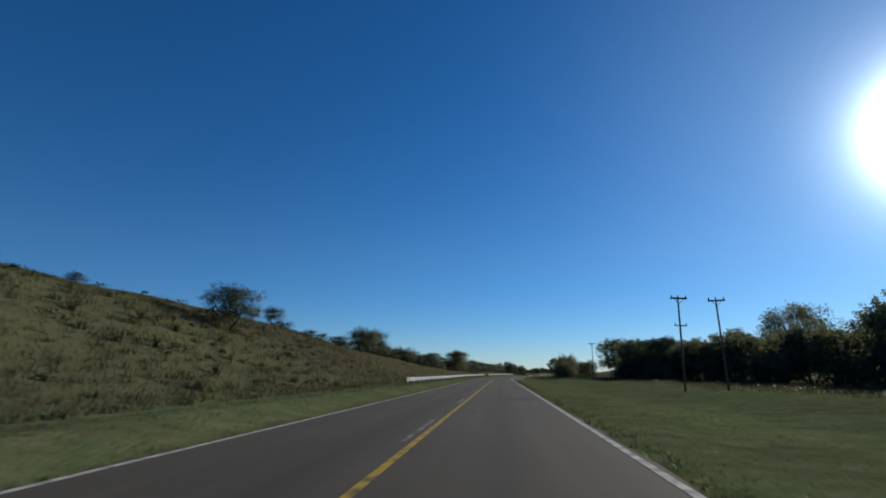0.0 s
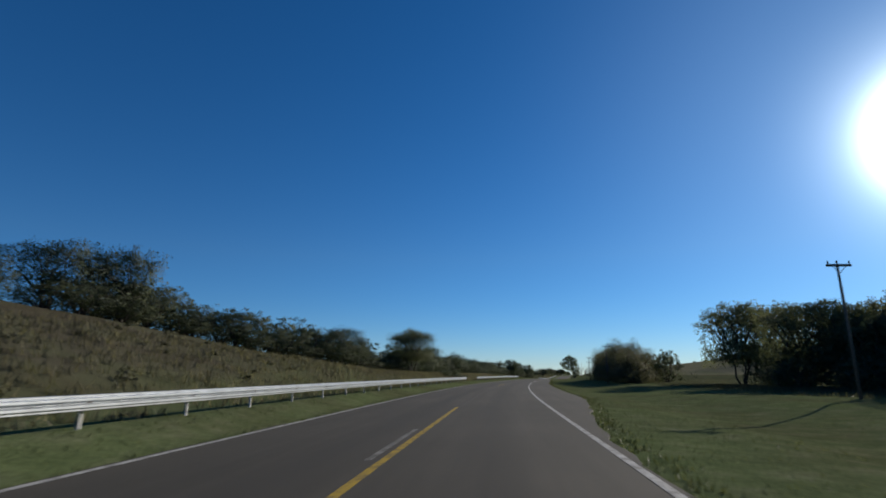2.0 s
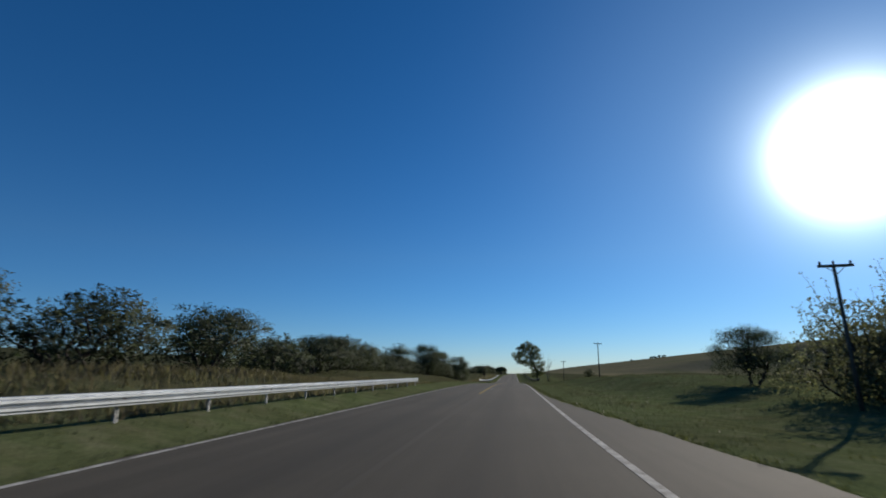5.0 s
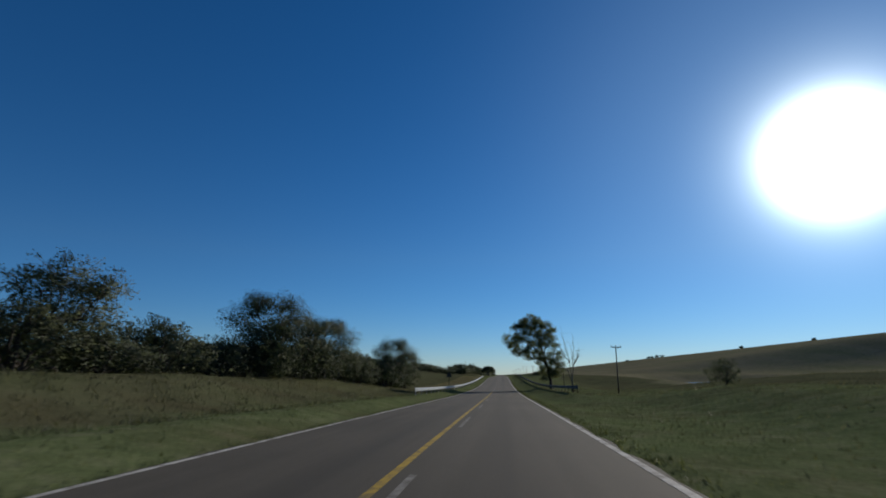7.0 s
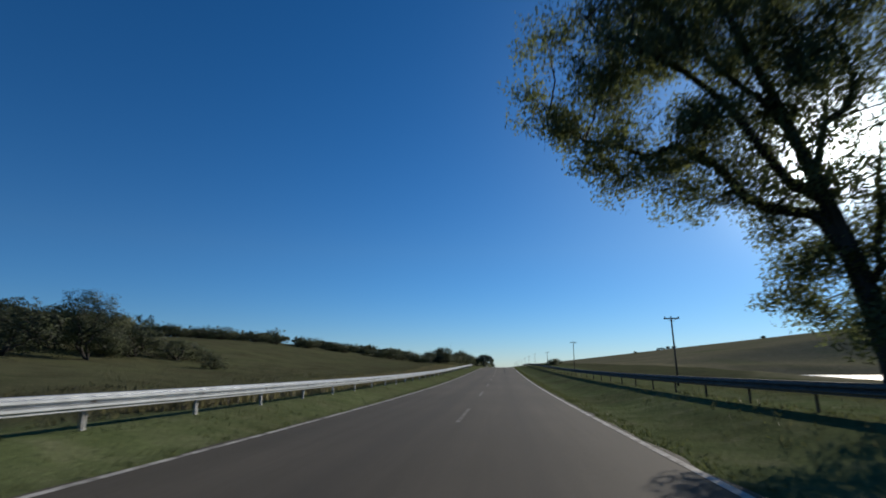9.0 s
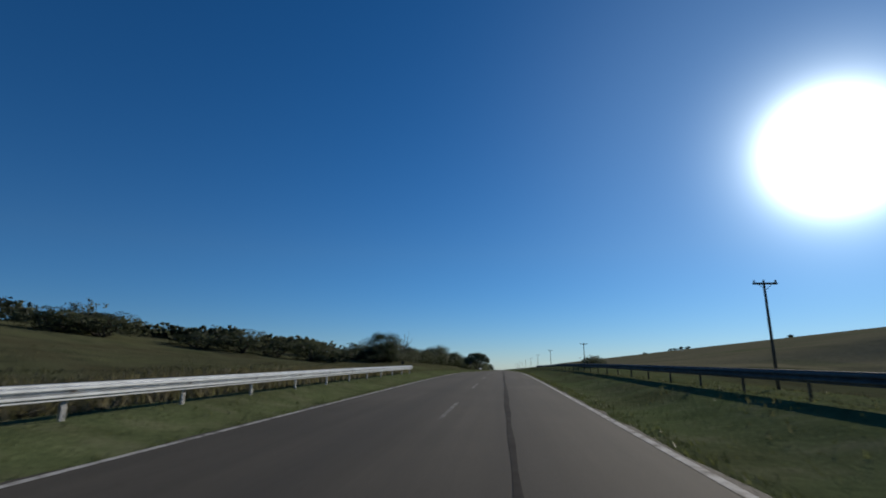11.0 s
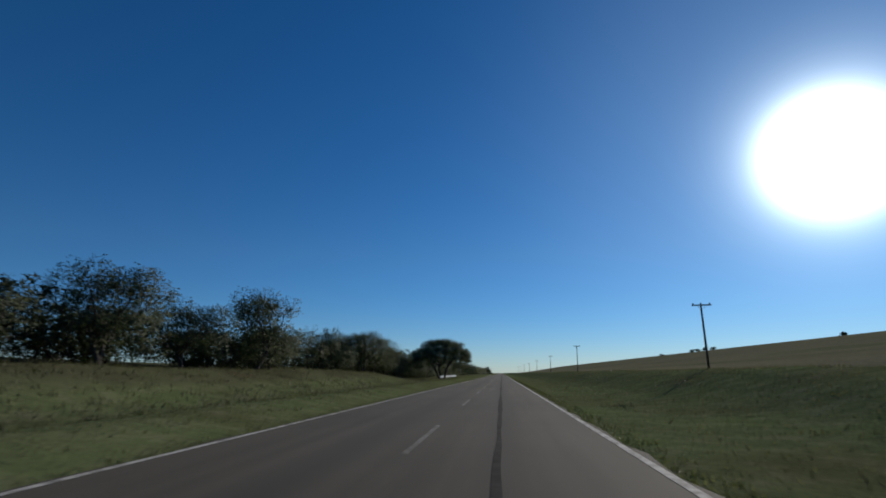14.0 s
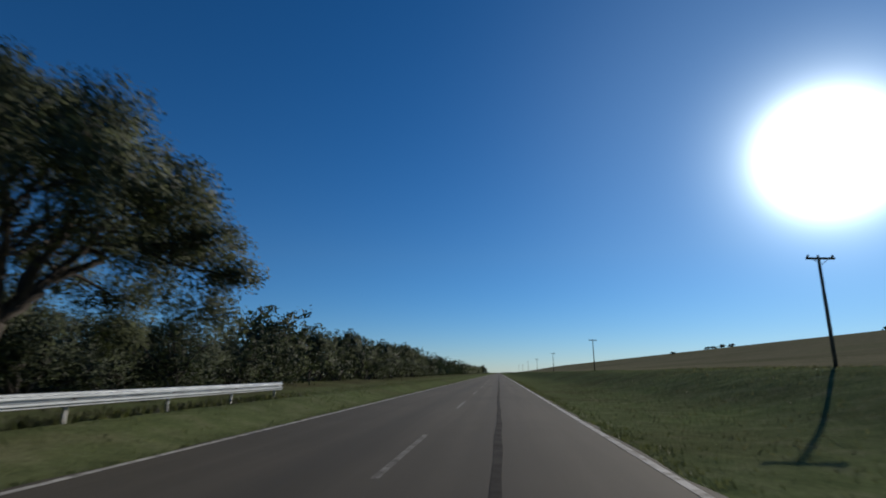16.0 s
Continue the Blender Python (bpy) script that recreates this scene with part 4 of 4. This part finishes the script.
def guardrail(s0, s1, u, height, label, steel=ZINC):
    """W-beam rail on steel posts; its hollow faces the road."""
    rail = thing("guardrail", label, "guardrail")
    side = 1 if u < 0 else -1
    count = int((s1 - s0) / SPACING)
    post, spacer = (POST, SPACER) if steel == ZINC else (SHADED_POST, SHADED_SPACER)
    for i in range(0, count, 2):
        bm = bmesh.new()
        a, b = s0 + i * SPACING - 0.15, s0 + min(i + 2, count) * SPACING + 0.15
        lift = 0.003 * (i // 2 % 2)
        rings = []
        for s in np.linspace(a, b, 4):
            base = on_road(s, u, 0)
            base.z = float(land(s, u))
            ring = []
            for off, h in W_PROFILE:
                x, y = plan(s, u + side * (off + lift + 0.10))
                ring.append(bm.verts.new((float(x), float(y), base.z + height - 0.155 + h)))
            rings.append(ring)
        for p, q in zip(rings, rings[1:]):
            for j in range(len(p) - 1):
                bm.faces.new((p[j], p[j + 1], q[j + 1], q[j]))
        bm.normal_update()
        bmesh.ops.solidify(bm, geom=bm.faces[:], thickness=0.004)
        part("beam", mesh_of(bm, "beam", steel), rail)
    for i in range(count + 1):
        s = s0 + i * SPACING
        p = place(s, u)
        m = Matrix.Translation(p) @ pose(0, 0, 0, 0, 0, -math.degrees(float(turned(s))) + (0 if side > 0 else 180))
        part("post", post, rail).matrix_basis = m @ pose(-0.05, 0, height - 0.66)
        part("spacer", spacer, rail).matrix_basis = m @ pose(0.055, 0, height - 0.155)
        part("bolt", BOLT, rail).matrix_basis = m @ pose(0.115, 0, height - 0.155)
    # flared end pieces
    for s, way in ((s0, -1), (s0 + count * SPACING, 1)):
        bm = bmesh.new()
        p = place(s, u)
        m = Matrix.Translation(p) @ pose(0, 0, 0, 0, 0, -math.degrees(float(turned(s))))
        rings = []
        for k in range(7):
            t = k / 6
            ring = []
            for off, h in W_PROFILE:
                bend = -side * 0.10 * t * t
                ring.append(bm.verts.new(m @ Vector((side * (0.10 + off * (1 - 0.6 * t)) + bend, way * (0.14 + 0.42 * t), height - 0.155 + h * (1 + 0.25 * t)))))
            rings.append(ring)
        for a, b in zip(rings, rings[1:]):
            for j in range(len(a) - 1):
                bm.faces.new((a[j], a[j + 1], b[j + 1], b[j]))
        bm.normal_update()
        bmesh.ops.solidify(bm, geom=bm.faces[:], thickness=0.004)
        part("end_piece", mesh_of(bm, "end_piece", steel), rail)
    return rail


guardrail(41, 155.2, -6.0, 0.62, "long galvanised steel guardrail below a grassy hill")
guardrail(167, 237.2, -6.0, 0.62, "galvanised steel guardrail beside a dark hedge")
guardrail(313, 465.2, -6.0, 0.62, "long galvanised steel guardrail across the dip")
guardrail(611.6, 616.0, -7.2, 0.62, "short galvanised steel guardrail section in the grass")
guardrail(619.2, 635.2, -7.2, 0.62, "short galvanised steel guardrail under a broad tree")
guardrail(317.6, 526, 7.8, 0.68, "steel guardrail on the lagoon side, its shade put into the colour", SHADED_ZINC)

# ---- utility poles ----


def utility_pole():
    p = thing("utility_pole", "wooden utility pole with a short crossarm", "utility pole", "utility poles along the road")
    bm = bmesh.new()
    bmesh.ops.create_cone(bm, cap_ends=True, segments=12, radius1=0.085, radius2=0.06, depth=7.4, matrix=Matrix.Translation((0, 0, 3.2)))
    part("pole", mesh_of(bm, "pole", POLE_WOOD, True), p)
    bm = bmesh.new()
    box(bm, (1.25, 0.10, 0.13), (0, -0.12, 6.80), bevel=0.012)
    part("crossarm", mesh_of(bm, "crossarm", POLE_WOOD), p)
    for x in (-0.54, 0.0, 0.54):
        bm = bmesh.new()
        z = 6.98 if x else 7.02
        bmesh.ops.create_cone(bm, cap_ends=True, segments=8, radius1=0.055, radius2=0.03, depth=0.12, matrix=Matrix.Translation((x, -0.12 if x else 0, z)))
        bmesh.ops.create_cone(bm, cap_ends=True, segments=8, radius1=0.035, radius2=0.03, depth=0.12, matrix=Matrix.Translation((x, -0.12 if x else 0, z - 0.09)))
        part("insulator", mesh_of(bm, "insulator", CERAMIC, True), p)
    for side in (-1, 1):
        bm = bmesh.new()
        box(bm, (0.03, 0.02, 0.52), (side * 0.19, -0.12, 6.58), Matrix.Rotation(side * radians(42), 4, "Y"))
        part("brace", mesh_of(bm, "brace", POST_STEEL), p)
    return p


def bracket_pole(s, u, lean):
    """The pole that carries a second, lower pair of insulators."""
    p = utility_pole()
    p["label"] = "wooden utility pole with a lower insulator bracket"
    bm = bmesh.new()
    box(bm, (0.95, 0.07, 0.08), (0, -0.13, 4.75), bevel=0.008)
    part("lower_bracket", mesh_of(bm, "lower_bracket", POLE_WOOD), p)
    for x in (-0.4, 0.4):
        bm = bmesh.new()
        bmesh.ops.create_cone(bm, cap_ends=True, segments=8, radius1=0.05, radius2=0.03, depth=0.12, matrix=Matrix.Translation((x, -0.13, 4.88)))
        bmesh.ops.create_cone(bm, cap_ends=True, segments=8, radius1=0.02, radius2=0.02, depth=0.08, matrix=Matrix.Translation((x, -0.13, 4.80)))
        part("insulator", mesh_of(bm, "insulator", CERAMIC, True), p)
    p.matrix_basis = Matrix.Translation(place(s, u)) @ pose(0, 0, 0, 0, lean, -math.degrees(float(turned(s))) + lean * 5)


bracket_pole(40, 14.6, 1.5)
pattern = utility_pole()
first = True
for s, u, lean in ((41.5, 18.2, -1), (106, 19.3, 0.5), (158, 14.5, 1.0), (214, 14.5, -0.6), (275.5, 14.9, 0.4), (334.8, 15.0, 0.6), (391, 15.0, -0.5), (452, 15.0, 0.3), (515.5, 15.2, 0.6),
                   (575.5, 15.0, -0.5), (640, 15.6, 0.8), (699, 16, 0), (760, 16, 0), (821, 16, 0), (882, 16, 0), (943, 16, 0), (1004, 16, 0)):
    m = Matrix.Translation(place(s, u)) @ pose(0, 0, 0, 0, lean, -math.degrees(float(turned(s))) + lean * 5) @ Matrix.Diagonal((1, 1, 1.0 if s < 120 else 0.74 if 250 < s < 300 else 0.80 if s < 500 else 0.62 if s < 600 else 0.70, 1))
    if first:
        pattern.matrix_basis, first = m, False
    else:
        copy_thing(pattern, m)

# ---- road signs, seen from behind ----


def road_sign(s, u, corners, size, top, label, lean=0.0):
    """A plate on a post; its back faces the traffic of this lane."""
    sign = thing("road_sign", label, "road sign")
    sign.matrix_basis = Matrix.Translation(place(s, u)) @ pose(0, 0, 0, 0, lean, -math.degrees(float(turned(s))))
    bm = bmesh.new()
    box(bm, (0.07, 0.06, top + 0.3), (0, 0, (top - 0.3) / 2), bevel=0.008)
    part("post", mesh_of(bm, "post", SIGN_POST), sign)
    reach = max(z for x, z in corners) * size

    def panel(y0, y1):
        bm = bmesh.new()
        front = [bm.verts.new((x * size, y0, top - reach + z * size)) for x, z in corners]
        back = [bm.verts.new((x * size, y1, top - reach + z * size)) for x, z in corners]
        bm.faces.new(front)
        bm.faces.new(back[::-1])
        for i in range(len(corners)):
            bm.faces.new((front[i - 1], back[i - 1], back[i], front[i]))
        bmesh.ops.recalc_face_normals(bm, faces=bm.faces[:])
        return bm

    plate = part("plate", mesh_of(panel(0.043, 0.047), "plate", SIGN_BACK), sign)
    part("face", mesh_of(panel(0.0485, 0.051), "face", SIGN_YELLOW), plate)
    for z in (-0.18, 0.18):
        bm = bmesh.new()
        box(bm, (0.42 * size, 0.012, 0.04), (0, 0.0365, top - reach + z * size))
        part("bracket", mesh_of(bm, "bracket", SIGN_POST), plate)


SQUARE = ((-0.5, -0.5), (0.5, -0.5), (0.5, 0.5), (-0.5, 0.5))
TRIANGLE = ((-0.5, -0.3), (0.5, -0.3), (0.03, 0.57), (-0.03, 0.57))
road_sign(349, -6.9, TRIANGLE, 0.95, 2.65, "dark back of a triangular sign behind the guardrail")
road_sign(482, -10.2, SQUARE, 0.34, 1.05, "small dark square marker on a short post", 3)
road_sign(545, -6.2, SQUARE, 0.62, 1.95, "grey back of a square road sign on the verge", -2)

# ---- tar seam and hillside scrub ----
seam = ribbon("tar_seam", 425, 900, lambda s: 1.14 + 0.02 * math.sin(s * 0.31) + 0.012 * math.sin(s * 1.1), lambda s: 1.27 + 0.02 * math.sin(s * 0.27 + 1) + 0.012 * math.sin(s * 1.4), 0.004, TAR, 0.8)
tagged(seam, "dark tar seam along the lane", "road marking", kind="structure")


def hill_scrub():
    w = Wood(19)
    for i in range(230):
        s, u = w.rng.uniform(-8, 118), -w.rng.uniform(11, 34)
        p = np.array(place(s, u, 0.1))
        r = w.rng.uniform(0.12, 0.34)
        w.lobe(p, (r * 1.5, r * 1.5, r * 0.6), 8, 8, 0.10, 0.10, floor=-0.2, hollow=0.3)
    tagged(new("hill_scrub", w.leaf_mesh("hill_scrub", BLADE_DRY)), "low scrubby weeds on the dry hillside", "scrub", kind="stuff")


hill_scrub()

# ---- far woods and grass, too many to count ----


def far_woods(name, spots, leaf, label, material, each=11):
    """Distant trees: trunks hidden, crowns of many leaves."""
    w = Wood(int(abs(spots[0][0])) + 3)
    for s, u, h, wd in spots:
        p = np.array(place(s, u))
        for k in range(5):
            a = w.rng.uniform(0, 6.28)
            low = k < 2
            c = p + (math.cos(a) * wd * 0.2, math.sin(a) * wd * 0.2, h * (0.16 if low else w.rng.uniform(0.42, 0.66)))
            w.lobe(c, (wd * 0.36, wd * 0.36, h * 0.34), 14, each, leaf, 0.06 * h, floor=-1, hollow=0.2)
    tagged(new(name, w.leaf_mesh(name, material)), label, "woods", kind="stuff")


spots = [(655 + 7.0 * i + rng.normal(0, 1), -17 - 5 * rng.random(), 4.8 + 2.4 * rng.random(), 8) for i in range(70)]
far_woods("roadside_woods", spots, 0.42, "dark hedge of trees along the far road", LEAF_DARK)
spots = [(380 + 9 * i, -72 - 45 * rng.random(), 5 + 2 * rng.random(), 9) for i in range(30)]
spots += [(360 + 2.6 * i, -70 + 40 * float(step01((360 + 2.6 * i - 425) / 85)) - 6 * rng.random(), (3.6 + 1.3 * rng.random()) * (1 - 0.5 * float(step01((2.6 * i - 45) / 40))), 7) for i in range(62)]
far_woods("hillside_woods", spots, 0.36, "dark woods on the low hillside", LEAF_DARK, 16)
spots = [(1180 + 12 * rng.random(), -15 - 10 * i, 7 + 3 * rng.random(), 13) for i in range(42)]
far_woods("distant_woods", spots, 1.1, "distant line of dark trees", LEAF_DARK)
spots = [(-40 + 6 * i, 50 + 25 * rng.random(), 8 + 2 * rng.random(), 8) for i in range(27)]
far_woods("right_woods", spots, 0.6, "grey-green trees behind the verge, haze in their colour", LEAF_GREY)
spots = [(1190, 400, 7, 9), (990, 405, 6, 8), (1390, 330, 5, 11), (1405, 325, 6, 12), (1425, 321, 5, 12), (1440, 317, 5, 11), (1500, 285, 4, 10)]
far_woods("ridge_trees", spots, 0.6, "small dark trees on the far ridge", LEAF_DARK, 50)


def tufts(name, count, region, tall, wide, blades, material, label, seed):
    """Grass blades in loose tufts."""
    g = np.random.default_rng(seed)
    s, u = region(g, count)
    x, y = plan(s, u)
    z = land(s, u)
    base = np.repeat(np.stack([x, y, z - 0.02], -1), blades, axis=0)
    k = len(base)
    base[:, :2] += g.normal(0, wide, (k, 2))
    h = tall * g.uniform(0.5, 1.25, k)
    a = g.uniform(0, 6.28, k)
    half = np.stack([np.cos(a), np.sin(a), np.zeros(k)], -1) * (0.012 + 0.03 * tall)
    tip = base + np.stack([g.normal(0, 0.35, k) * h, g.normal(0, 0.35, k) * h, h], -1)
    v = np.stack([base - half, base + half, tip], 1).reshape(-1, 3)
    facing = np.stack([g.normal(0, 0.35, k), g.normal(0, 0.35, k), np.ones(k)], -1)
    tagged(new(name, loose_faces(name, v, material, facing)), label, "grass", kind="stuff")


def verge(side, lo, hi):
    def region(g, n):
        s = g.uniform(-5, 700, n)
        u = side * (lo + (hi - lo) * g.random(n) ** 1.3)
        if side > 0:
            u = u + np.array([right_edge(float(q)) for q in s]) - 3.50
        return s, u
    return region


tufts("verge_grass", 26000, verge(-1, 4.2, 11), 0.085, 0.14, 3, BLADE_GREEN, "short green roadside grass", 1)
tufts("verge_grass", 32000, verge(1, 3.7, 18), 0.075, 0.16, 3, BLADE_GREEN, "short green roadside grass", 2)
tufts("edge_grass", 8000, verge(1, 3.50, 4.1), 0.10, 0.08, 5, BLADE_GREEN, "taller dark grass along the asphalt edge", 7)
tufts("edge_grass", 6000, verge(-1, 4.10, 4.6), 0.09, 0.08, 5, BLADE_GREEN, "taller dark grass along the asphalt edge", 8)
tufts("dry_grass", 10000, verge(-1, 9.5, 28), 0.17, 0.30, 5, BLADE_DRY, "tall dry straw-coloured grass", 3)
tufts("dry_grass", 7000, verge(1, 18, 42), 0.20, 0.30, 5, BLADE_DRY, "tall dry straw-coloured grass", 4)


def brush_belt(g, n):
    return g.uniform(0, 150, n), 18 + 14 * g.random(n) ** 0.7


tufts("tall_dry_grass", 5000, brush_belt, 0.32, 0.3, 6, BLADE_DRY, "tall pale brush in front of the roadside woods", 9)


def rough_verge(g, n):
    return g.uniform(236, 640, n), -(7.5 + 10 * g.random(n))


def near_hill(g, n):
    return g.uniform(-5, 70, n), -(9 + 16 * g.random(n))


def under_rail(g, n):
    return g.uniform(606, 638, n), -g.uniform(6.9, 8.6, n)


tufts("rough_grass", 9000, rough_verge, 0.19, 0.22, 6, BLADE_DRY, "rough uncut grass before the roadside hedge", 10)
tufts("hill_grass", 7000, near_hill, 0.20, 0.25, 6, BLADE_HILL, "dry tufted grass on the cut hill", 11)
def left_bank(g, n):
    s = g.uniform(62, 245, n)
    return s, -(6.6 + (6.5 + 8 * (1 - step01((s - 95) / 45))) * g.random(n) ** 0.8)


def dip_bank(g, n):
    return g.uniform(360, 468, n), -(6.9 + 6 * g.random(n))


tufts("bank_grass", 7600, left_bank, 0.34, 0.22, 7, BLADE_STRAW, "pale dry grass on the bank behind the guardrail", 15)
tufts("bank_grass", 4200, dip_bank, 0.40, 0.22, 7, BLADE_STRAW, "pale dry grass on the bank behind the guardrail", 16)
tufts("plume_grass", 60, near_hill, 0.75, 0.05, 40, BLADE_STRAW, "pale feathery grass plumes on the cut hill", 17)
tufts("hill_tussocks", 900, near_hill, 0.34, 0.20, 20, BLADE_HILL, "coarse grass tussocks on the cut hill", 14)
tufts("rail_grass", 500, under_rail, 0.24, 0.10, 7, BLADE_GREEN, "tall grass growing up round the guardrail", 12)


def right_verge(g, n):
    return g.uniform(215, 660, n), 5.5 + 13 * g.random(n)


tufts("rough_grass", 9000, right_verge, 0.13, 0.30, 5, BLADE_DRY, "uneven uncut grass on the open verge", 13)
